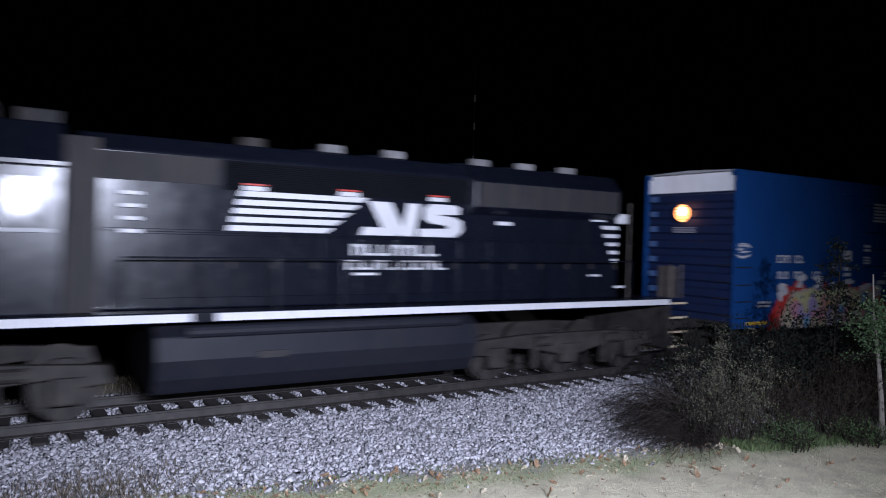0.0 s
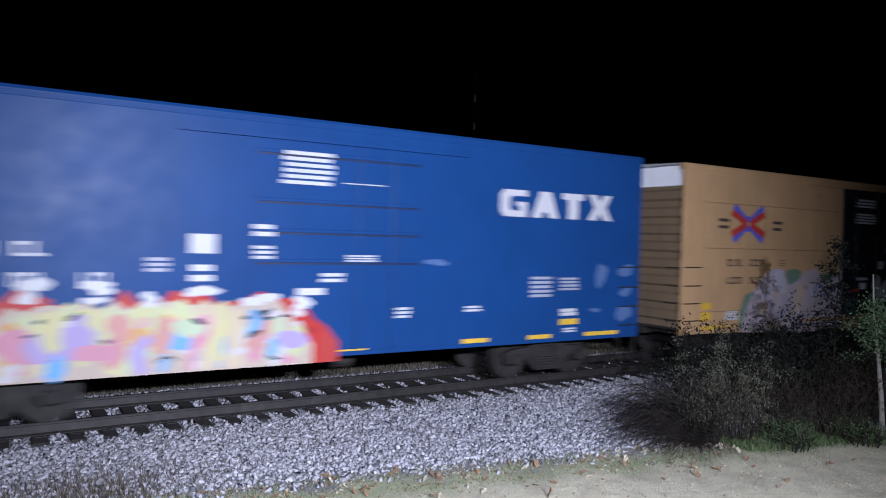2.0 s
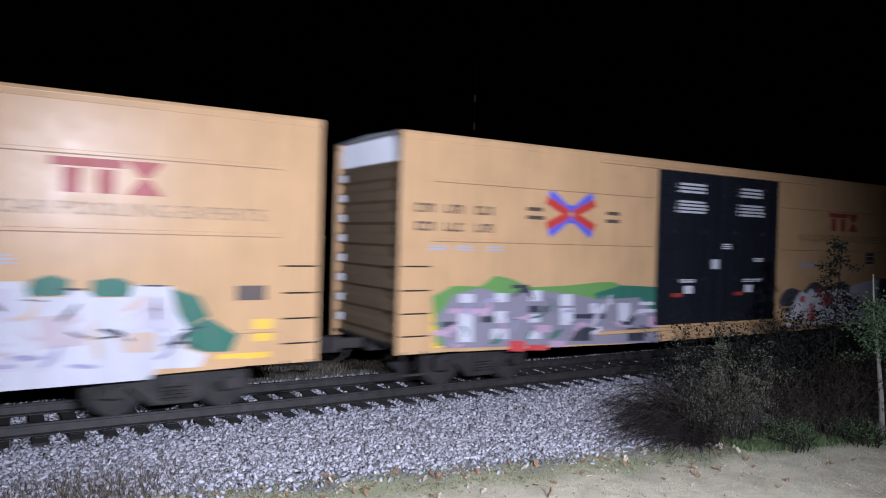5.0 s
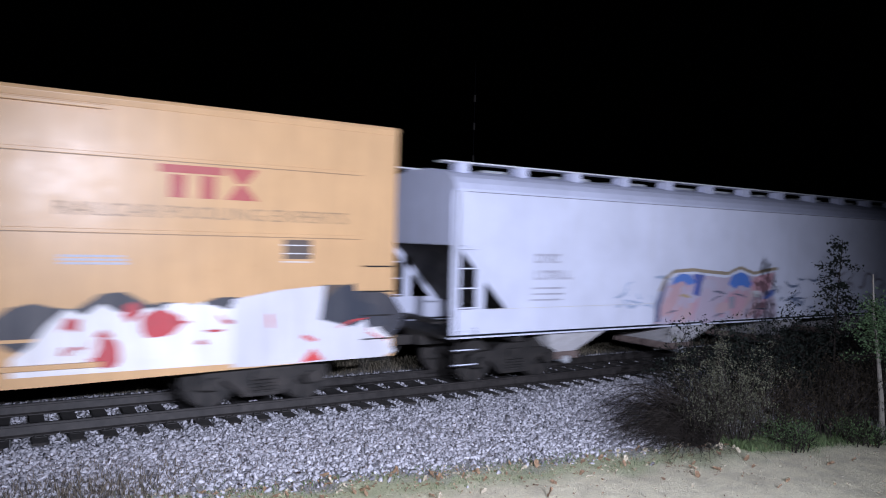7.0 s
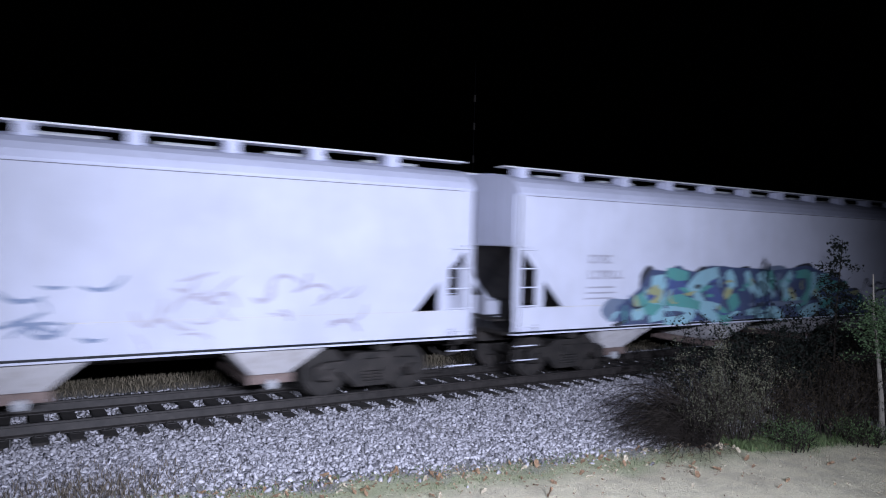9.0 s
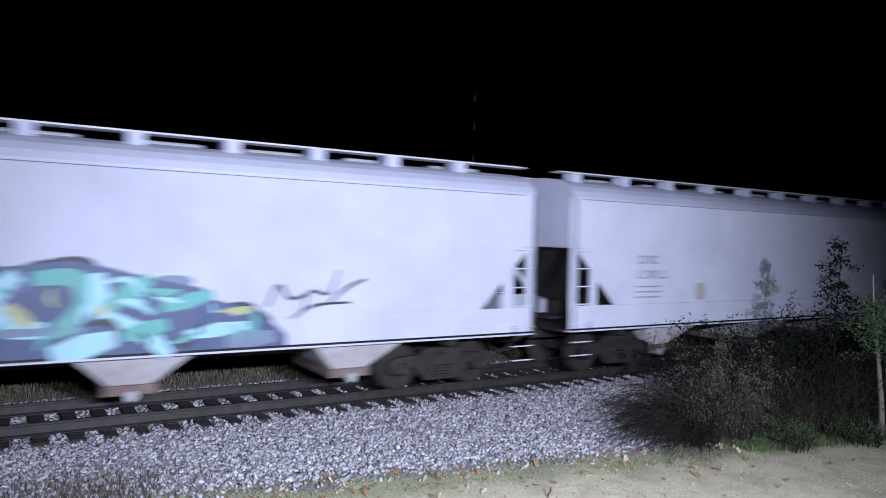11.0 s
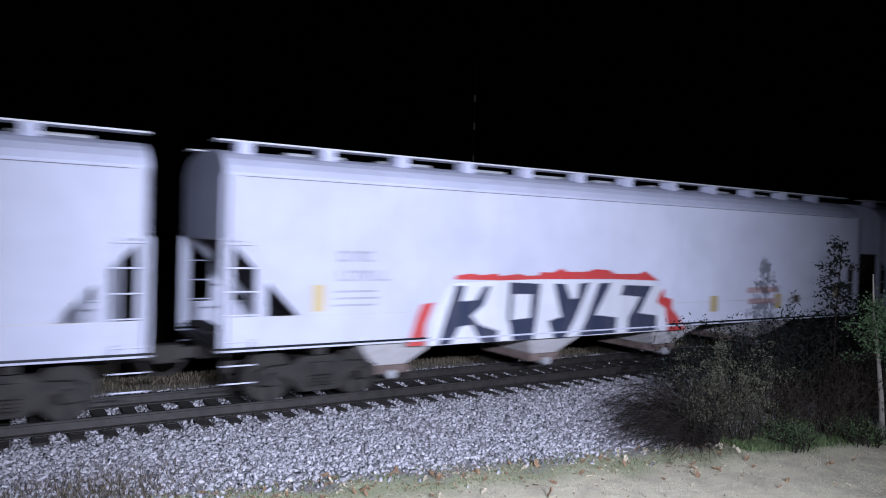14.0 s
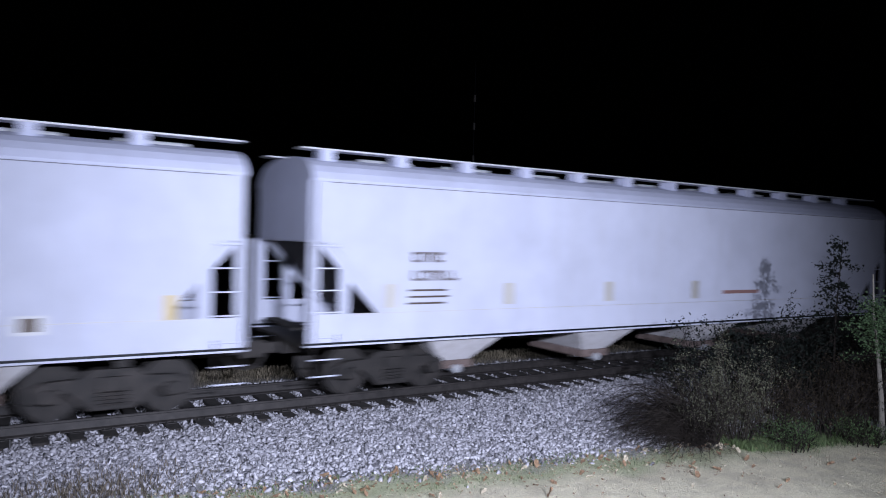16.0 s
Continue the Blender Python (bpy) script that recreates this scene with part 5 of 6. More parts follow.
    tag_pieces(ob, y - 0.0030, (
        (RED_TAG, 0, ((4.63, 2.28), (4.67, 2.36), (5.06, 2.40), (5.28, 2.36), (5.69, 2.40), (5.78, 2.34), (6.26, 2.39), (6.46, 2.35), (6.76, 2.35), (6.88, 2.43), (7.18, 2.41), (7.44, 2.51), (7.61, 2.43), (8.16, 2.43), (8.45, 2.49), (8.87, 2.47), (9.11, 2.38), (9.87, 2.38), (10.07, 2.45), (10.55, 2.21), (9.00, 2.26), (6.76, 2.27), (5.79, 2.25))),
        (RED_TAG, 0, ((3.60, 0.99), (3.79, 1.58), (3.90, 1.80), (4.18, 1.83), (3.99, 1.40), (3.96, 0.98))),
    ))
    tag_pieces(ob, y - 0.0038, (
        (RED_TAG, 0, ((10.43, 1.70), (10.76, 2.04), (10.77, 1.81), (11.05, 1.75), (11.06, 1.51), (11.28, 1.33), (11.58, 0.97), (10.94, 0.97), (10.86, 1.29))),
        (PURE_WHITE, 0, ((4.01, 0.97), (4.24, 1.74), (4.58, 2.20), (5.79, 2.25), (6.76, 2.27), (10.28, 2.21), (10.69, 2.04), (10.50, 1.70), (10.82, 1.52), (10.91, 0.98))),
        (NIGHT, 0, ((4.67, 2.15), (4.90, 2.15), (4.81, 1.83), (5.16, 1.85), (5.35, 2.12), (5.53, 2.14), (5.36, 1.75), (5.06, 1.53), (5.26, 1.34), (5.74, 1.20), (5.74, 0.97), (5.31, 0.98), (5.08, 1.35), (4.78, 1.32), (4.57, 0.98), (4.28, 0.98))),
    ))
    tag_pieces(ob, y - 0.0050, (
        (NIGHT, 0, ((6.02, 2.21), (6.85, 2.17), (6.78, 1.51), (6.68, 0.97), (6.12, 0.98), (6.05, 1.30), (5.98, 1.44))),
        (PURE_WHITE, 0, ((6.12, 1.96), (6.62, 1.95), (6.58, 1.44), (6.09, 1.41))),
        (NIGHT, 0, ((7.24, 2.17), (7.56, 2.16), (7.73, 1.83), (7.93, 1.83), (7.97, 2.16), (8.29, 2.19), (7.83, 1.31), (7.59, 0.97), (7.27, 0.97), (7.10, 1.35), (7.47, 1.43))),
        (NIGHT, 0, ((8.58, 2.16), (8.96, 2.18), (8.48, 1.44), (9.17, 1.36), (9.13, 1.00), (8.00, 0.99), (8.25, 1.40))),
    ))
    tag_pieces(ob, y - 0.0066, (
        (NIGHT, 0, ((9.37, 2.12), (10.32, 2.08), (9.90, 1.44), (10.51, 1.36), (10.52, 1.00), (9.53, 1.00), (9.55, 1.34), (9.92, 1.83), (9.28, 1.88))),
    ))
    bars(ob, 14.0, 15.45, 1.55, 2.15, 2, spray_paint((0.62, 0.44, 0.46)), y, fill=0.5)
    boxes("sign_plate", DECAL_WHITE, ob, [(16.01, 16.46, y - 0.004, y - 0.001, 1.50, 1.79)])
    boxes("sign_plate", DECAL_DARK, ob, [(16.10, 16.36, y - 0.008, y - 0.005, 1.55, 1.75)])
    each("stencil", spray_paint((0.58, 0.46, 0.24)), ob, [(1.62, 1.86, y - 0.004, y - 0.001, 1.72, 2.2), (12.49, 12.8, y - 0.004, y - 0.001, 1.39, 1.80), (15.22, 15.54, y - 0.004, y - 0.001, 1.40, 1.81), (18.1, 18.3, y - 0.004, y - 0.001, 1.66, 2.06)])
    ob, y = hopper_base(139.5, "white covered hopper car with dark stencilled markings")
    hopper_marks(ob, y, True)
    each("stencil", WAX, ob, [(x, x + 0.3, y - 0.004, y - 0.001, 1.75, 2.2) for x in (1.5, 4.3, 7.2, 10.2)])
    bars(ob, 11.4, 13.0, 1.85, 2.0, 1, spray_paint((0.40, 0.22, 0.20)), y, fill=0.6)


def faint_tag(ob, y, x0, x1, seed, colour):
    rnd = random.Random(seed)
    n = int((x1 - x0) * 7)
    for k in range(n):
        bm = bmesh.new()
        a = x0 + (x1 - x0) * rnd.random()
        z = rnd.uniform(1.4, 2.3)
        ribbon(bm, curve_pts((a, z), (a + rnd.uniform(0.1, 0.7), z + rnd.uniform(-0.3, 0.35)), rnd.uniform(-0.4, 0.4)), rnd.uniform(0.04, 0.10), y - 0.002 - 0.0003 * k, 0.5)
        part("painted_scrawl", bm, spray_paint(colour), ob, "thin sprayed scrawl")


# ---- the locomotive ----
def locomotive():
    ob = car("locomotive", "black diesel freight locomotive with white stripe and mane lines", "locomotive", -2.32, "cars of the train")
    y = -0.90
    # x runs back from the cab; 0 is the rear step
    bm = bmesh.new()
    box(bm, -20.9, 0.0, -1.47, 1.47, 1.58, 1.76)
    part("platform", bm, BLACK, ob, bevel=0.02)
    for a, b in ((-19.6, -11.55), (-11.15, 0.0)):
        boxes("sill_stripe", DECAL_WHITE, ob, [(a, b, -1.476, -1.471, 1.60, 1.735)], "white reflective sill stripe")
    # long hood with chamfered roof
    bm = bmesh.new()
    prism_x(bm, [(-0.9, 1.76), (0.9, 1.76), (0.9, 4.42), (0.70, 4.69), (-0.70, 4.69), (-0.9, 4.42)], -13.2, -1.28)
    part("long_hood", bm, BLACK, ob, bevel=0.03)
    # flared radiator section at the rear, air intake screens ahead of it
    bm = bmesh.new()
    prism_x(bm, [(-0.9, 3.62), (0.9, 3.62), (1.12, 3.78), (1.12, 4.34), (0.80, 4.70), (-0.80, 4.70), (-1.12, 4.34), (-1.12, 3.78)], -5.7, -1.45)
    part("radiator_housing", bm, BLACK, ob, bevel=0.02)
    bm = bmesh.new()
    box(bm, -5.6, -1.52, -1.130, -1.121, 3.80, 4.32)
    part("radiator_screen", bm, LOCO_GREY, ob)
    # Dull sheet added so that the hood shows no glare between louvres.
    boxes("louvre_backing", LOUVRE, ob, [(-10.95, -5.75, y - 0.009, y - 0.001, 3.85, 4.37)])
    each("intake_louvre", LOUVRE, ob, [(-10.9, -5.8, y - 0.035, y - 0.001, 3.88 + k * 0.034, 3.898 + k * 0.034) for k in range(14)])
    boxes("hood_panel", LOCO_GREY, ob, [(-13.0, -11.0, y - 0.012, y - 0.001, 3.92, 4.38)], bevel=0.005)
    # hood doors with hinges and latches
    for k in range(14):
        x = -12.2 + k * 0.78
        bm = bmesh.new()
        box(bm, x, x + 0.74, y - 0.022, y - 0.001, 1.95, 3.05)
        door = part("hood_door", bm, BLACK, ob, bevel=0.012)
        boxes("latch", STEEL_DARK, door, [(x + 0.62, x + 0.68, y - 0.045, y - 0.022, 2.45, 2.6)])
    boxes("hood_seam", BLACK, ob, [(-13.0, -1.4, y - 0.03, y - 0.001, 3.08, 3.13)], bevel=0.008)
    # fans and exhaust on the roof
    for x in (-8.8, -7.45, -5.3, -4.05, -2.78):
        bm = bmesh.new()
        rod(bm, (x, 0, 4.62), (x, 0, 4.76), 0.62, 0.58, 24)
        fan = part("roof_fan", bm, BLACK, ob)
        bm = bmesh.new()
        box(bm, x - 0.22, x + 0.22, -0.70, -0.50, 4.70, 4.86)
        part("lifting_lug", bm, STEEL_PALE, fan, bevel=0.02)
    bm = bmesh.new()
    rod(bm, (-10.2, 0, 4.6), (-10.2, 0, 4.9), 0.3, 0.28, 18)
    part("exhaust_stack", bm, STEEL_DARK, ob)
    # cab
    bm = bmesh.new()
    prism_x(bm, [(-1.46, 1.76), (1.46, 1.76), (1.46, 4.10), (1.15, 4.72), (-1.15, 4.72), (-1.46, 4.10)], -15.6, -13.45)
    part("cab", bm, BLACK, ob, bevel=0.04)
    boxes("cab_window", GLASS, ob, [(-15.3, -14.5, -1.472, -1.461, 3.1, 3.85)], "dark glass cab side window")
    boxes("cab_window", GLASS, ob, [(-14.35, -13.75, -1.472, -1.461, 3.1, 3.85)], "dark glass cab side window")
    boxes("window_ledge", HOPPER_GREY, ob, [(-15.4, -13.6, -1.52, -1.462, 3.02, 3.08)])
    boxes("cab_sunshade", BLACK, ob, [(-15.5, -13.5, -1.72, -1.40, 4.02, 4.07)])
    bm = bmesh.new()
    rod(bm, (-14.6, -0.9, 4.72), (-14.6, -0.9, 4.98), 0.28, 0.24, 14)
    box(bm, -14.1, -13.5, -1.1, 0.2, 4.7, 4.92)
    part("air_conditioner", bm, LOCO_GREY, ob, bevel=0.03)
    boxes("cabinet", LOCO_GREY, ob, [(-13.45, -12.95, -1.2, 1.2, 1.76, 4.55)], bevel=0.02)
    bm = bmesh.new()
    prism_y(bm, [(-19.6, 1.76), (-15.6, 1.76), (-15.6, 3.0), (-19.2, 2.9), (-19.6, 2.4)], -0.95, 0.95)
    part("short_hood", bm, BLACK, ob, bevel=0.05)
    # four white ladder rungs on the hood's front corner
    each("ladder_rung", DECAL_WHITE, ob, [(-12.62, -12.3, y - 0.09, y - 0.04, 3.05 + 0.21 * k, 3.11 + 0.21 * k) for k in range(4)])
    # mane lines and the plain mark beside them
    for k in range(5):
        z = 3.13 + k * 0.155
        bm = bmesh.new()
        a = -10.87 + 0.05 * k
        b = -9.0 + 0.18 * k
        polygon(bm, [(a, z), (b, z), (b + 0.16, z + 0.10), (a + 0.03, z + 0.10)], y - 0.036)
        part("mane_line", bm, DECAL_WHITE, ob)
    bm = bmesh.new()
    yy = y - 0.037
    polygon(bm, [(-8.30, 3.12), (-7.55, 3.12), (-7.72, 3.28), (-8.22, 3.28)], yy)
    polygon(bm, [(-8.12, 3.79), (-7.62, 3.79), (-7.30, 3.20), (-7.48, 3.12), (-7.72, 3.12)], yy - 0.0006)
    polygon(bm, [(-7.40, 3.12), (-7.08, 3.12), (-6.95, 3.79), (-7.25, 3.79)], yy - 0.0012)
    polygon(bm, [(-6.98, 3.12), (-6.12, 3.12), (-5.92, 3.24), (-5.92, 3.46), (-6.12, 3.54), (-6.55, 3.58), (-6.0, 3.60), (-5.98, 3.74), (-6.12, 3.80), (-6.72, 3.80), (-6.86, 3.70), (-6.86, 3.48), (-6.70, 3.40), (-6.30, 3.36), (-6.30, 3.30), (-6.98, 3.28)], yy - 0.0018)
    part("owner_mark", bm, DECAL_WHITE, ob, "white owner's mark in plain shapes")
    letters(ob, -8.45, -6.45, 2.72, 2.94, DECAL_WHITE, y - 0.024, 7, 81, "lettering")
    letters(ob, -8.55, -6.25, 2.44, 2.64, DECAL_WHITE, y - 0.024, 8, 82, "lettering")
    boxes("lettering", DECAL_WHITE, ob, [(-8.4, -7.9, y - 0.028, y - 0.024, 2.33, 2.38)])
    for x in (-10.6, -8.75, -6.75):
        boxes("sign_plate", DECAL_WHITE, ob, [(x, x + 0.42, y - 0.040, y - 0.036, 3.86, 3.94)])
        boxes("sign_plate", RED, ob, [(x, x + 0.42, y - 0.040, y - 0.036, 3.955, 3.985)])
    for k in range(5):
        z = 3.42 - k * 0.20
        bm = bmesh.new()
        polygon(bm, [(-1.86 + 0.085 * k, z), (-1.32, z), (-1.32, z + 0.09), (-1.89 + 0.085 * k, z + 0.09)], y - 0.030)
        part("rear_stripe", bm, DECAL_WHITE, ob)
    each("sign_plate", DECAL_WHITE, ob, [(-2.2, -1.75, y - 0.03, y - 0.02, 3.60, 3.66), (-2.25, -1.9, y - 0.03, y - 0.02, 2.28, 2.33), (-5.0, -4.6, y - 0.03, y - 0.02, 3.42, 3.50)])
    boxes("number_board", DECAL_WHITE, ob, [(-1.40, -1.04, -0.99, -0.905, 3.57, 3.82)], "white box at the hood's rear corner", 0.03)
    boxes("sign_plate", DECAL_WHITE, ob, [(-1.39, -1.05, y - 0.03, y - 0.005, 1.99, 2.05)])
    bm = bmesh.new()
    rod(bm, (-0.92, -0.92, 1.74), (-0.92, -0.92, 4.10), 0.024, 0.020, 8)
    part("corner_post", bm, STEEL_BROWN, ob)
    # rails along the walkway
    for s in (-1, 1):
        bm = bmesh.new()
        for k in range(10):
            x = -12.6 + k * 1.25
            rod(bm, (x, s * 1.42, 1.70), (x, s * 1.42, 2.66), 0.017, 0.017, 6)
        rod(bm, (-12.6, s * 1.42, 2.66), (-1.3, s * 1.42, 2.66), 0.017, 0.017, 6)
        part("handrail", bm, BLACK, ob)
        for x0 in (0.0, -20.9):
            bm = bmesh.new()
            for k in range(4):
                box(bm, x0, x0 + 0.56, *sorted((s * 1.28, s * 1.50)), 0.53 + k * 0.36, 0.57 + k * 0.36)
            box(bm, x0 - 0.06, x0 - 0.005, *sorted((s * 1.26, s * 1.50)), 0.50, 1.58)
            steps = part("corner_steps", bm, STEEL_DARK, ob)
            each("step_edge", CREAM, steps, [(x0, x0 + 0.56, s * 1.506 - 0.005, s * 1.506 + 0.005, 0.525 + k * 0.36, 0.575 + k * 0.36) for k in range(4)])
            bm = bmesh.new()
            for a in (0.05, 0.45):
                rod(bm, (x0 + a, s * 1.42, 1.75), (x0 + a, s * 1.42, 2.60), 0.025, 0.025, 6)
            box(bm, x0 + 0.30, x0 + 0.34, s * 1.1 - 0.28, s * 1.1 + 0.28, 1.75, 2.55)
            part("end_rail", bm, STEEL_BROWN, ob)
    # fuel tank
    bm = bmesh.new()
    prism_x(bm, [(-1.30, 0.62), (-1.08, 0.34), (1.08, 0.34), (1.30, 0.62), (1.42, 0.95), (1.36, 1.34), (1.1, 1.50), (-1.1, 1.50), (-1.36, 1.34), (-1.42, 0.95)], -12.1, -5.75)
    part("fuel_tank", bm, TANK, ob, bevel=0.03)
    boxes("tank_plate", LOCO_GREY, ob, [(-10.4, -9.9, -1.45, -1.40, 0.92, 1.04)])
    bm = bmesh.new()
    rod(bm, (-11.6, -1.36, 1.42), (-6.2, -1.36, 1.42), 0.11, 0.11, 12)
    part("air_reservoir", bm, TANK, ob)
    for c in (-3.0, -15.4):
        for s in (-1, 1):
            bm = bmesh.new()
            y0, y1 = sorted((s * 0.98, s * 1.16))
            prism_y(bm, [(c + a, z) for a, z in ((-2.7, 0.62), (-2.6, 0.92), (-1.2, 1.0), (1.2, 1.0), (2.6, 0.92), (2.7, 0.62), (2.3, 0.58), (1.9, 0.74), (1.0, 0.66), (0.35, 0.52), (-0.35, 0.52), (-1.0, 0.66), (-1.9, 0.74), (-2.3, 0.58))], y0, y1)
            part("side_frame", bm, STEEL_DARK, ob, bevel=0.02)
            for a in (-2.05, 0, 2.05):
                bm = bmesh.new()
                box(bm, c + a - 0.24, c + a + 0.24, *sorted((s * 1.0, s * 1.24)), 0.32, 0.76)
                part("journal_box", bm, STEEL_DARK, ob, bevel=0.04)
            for a in (-1.05, 1.05):
                bm = bmesh.new()
                rod(bm, (c + a, s * 1.2, 0.84), (c + a + 0.45, s * 1.2, 0.84), 0.11, 0.11, 12)
                box(bm, c + a - 0.06, c + a + 0.06, *sorted((s * 1.1, s * 1.22)), 0.25, 0.85)
                part("brake_cylinder", bm, STEEL_DARK, ob)
        for a in (-2.05, 0, 2.05):
            wheelset(ob, c + a, 0.508)
    bm = bmesh.new()
    prism_y(bm, [(-0.02, 0.5), (0.30, 0.4), (0.34, 1.0), (0.0, 1.58)], -1.3, 1.3)
    part("pilot", bm, STEEL_DARK, ob)
    coupler(ob, 0.1, 1)


locomotive()
build_boxcars()
build_hoppers()


# ---- growth beside the line ----
def shrub(name, label, x, y, height, spread, seed, stems, leaf_mat, leaves, leaf_size, bark=TWIG, twig_r=0.011, droop=0.0):
    rnd = random.Random(seed)
    ob = tagged(new(name), label, "shrub")
    ob.location = (x, y, ground_z(x, y) - 0.02)
    bm = bmesh.new()
    tips = []
    for k in range(stems):
        a = rnd.uniform(0, 6.283)
        r = spread * 0.35 * math.sqrt(rnd.random())
        p = Vector((r * math.cos(a), r * math.sin(a), 0))
        d = Vector((math.cos(a) * rnd.uniform(0.05, 0.6), math.sin(a) * rnd.uniform(0.05, 0.6), 1.0)).normalized()
        total = height * rnd.uniform(0.55, 1.05)
        seg = 6
        for i in range(seg):
            q = p + d * total / seg
            r0, r1 = twig_r * (1 - i / seg) + 0.003, twig_r * (1 - (i + 1) / seg) + 0.003
            rod(bm, p, q, r0, r1, 3)
            if i > 0:
                for _ in range(2):
                    e = (d + Vector((rnd.gauss(0, 0.8), rnd.gauss(0, 0.8), rnd.gauss(0.0, 0.4)))).normalized()
                    l = spread * rnd.uniform(0.15, 0.45)
                    m = q + e * l * 0.5
                    t = m + (e + Vector((rnd.gauss(0, 0.4), rnd.gauss(0, 0.4), rnd.gauss(-droop, 0.3)))).normalized() * l * 0.5
                    rod(bm, q, m, 0.0055, 0.004, 3)
                    rod(bm, m, t, 0.004, 0.002, 3)
                    tips += [(m, e), (t, e), (t, e), ((m + t) / 2, e)]
            d = (d + Vector((rnd.gauss(0, 0.18), rnd.gauss(0, 0.18), rnd.gauss(0, 0.1) - droop * 0.3))).normalized()
            p = q
    part("branchwork", bm, bark, ob)
    if leaves:
        bm = bmesh.new()
        for k in range(leaves):
            c, e = tips[rnd.randrange(len(tips))]
            c = c + Vector((rnd.gauss(0, 0.05), rnd.gauss(0, 0.05), rnd.gauss(0, 0.05)))
            leaf(bm, c, rnd, leaf_size * rnd.uniform(0.6, 1.3))
        part("leaves", bm, leaf_mat, ob)
    return ob


def arching_brush(x, y, reach, count, seed):
    """Bare twigs that arch outwards and down over the stones."""
    rnd = random.Random(seed)
    ob = tagged(new("brush"), "low arching tangle of bare dark twigs over the ballast", "shrub")
    ob.location = (x, y, ground_z(x, y))
    bm = bmesh.new()
    for k in range(count):
        a = rnd.gauss(math.pi, 0.75)
        l = reach * rnd.uniform(0.4, 1.05)
        rise = rnd.uniform(0.12, 0.75) * l
        side = rnd.gauss(0, 0.14)
        p = Vector((rnd.gauss(0, 0.15), rnd.gauss(0, 0.15), 0))
        for i in range(1, 8):
            t = i / 7
            q = Vector((math.cos(a + side * t) * l * t, math.sin(a + side * t) * l * t, max(0.015, rise * 2.4 * t * (1 - t * 0.92)) + rnd.gauss(0, 0.012)))
            rod(bm, p, q, 0.008 * (1.1 - t) + 0.002, 0.008 * (1.0 - t) + 0.002, 3)
            if i > 2 and rnd.random() < 0.75:
                e = q + Vector((rnd.gauss(-0.08, 0.14), rnd.gauss(0, 0.14), rnd.gauss(0.0, 0.08)))
                rod(bm, q, e, 0.003, 0.0015, 3)
            p = q
    part("branchwork", bm, TWIG, ob)


def leaf(bm, c, rnd, s):
    d = Vector((rnd.gauss(0, 1), rnd.gauss(0, 1), rnd.gauss(0, 0.7))).normalized()
    u = d.orthogonal().normalized()
    u.rotate(Matrix.Rotation(rnd.uniform(0, 6.28), 3, d))
    n = d.cross(u)
    v = [bm.verts.new(p) for p in (c, c + d * s * 0.5 + u * s * 0.28 + n * s * 0.1, c + d * s, c + d * s * 0.5 - u * s * 0.28 + n * s * 0.1)]
    m = bm.verts.new(c + d * s * 0.55)
    bm.faces.new((v[0], v[1], m)), bm.faces.new((v[1], v[2], m)), bm.faces.new((v[2], v[3], m)), bm.faces.new((v[3], v[0], m))


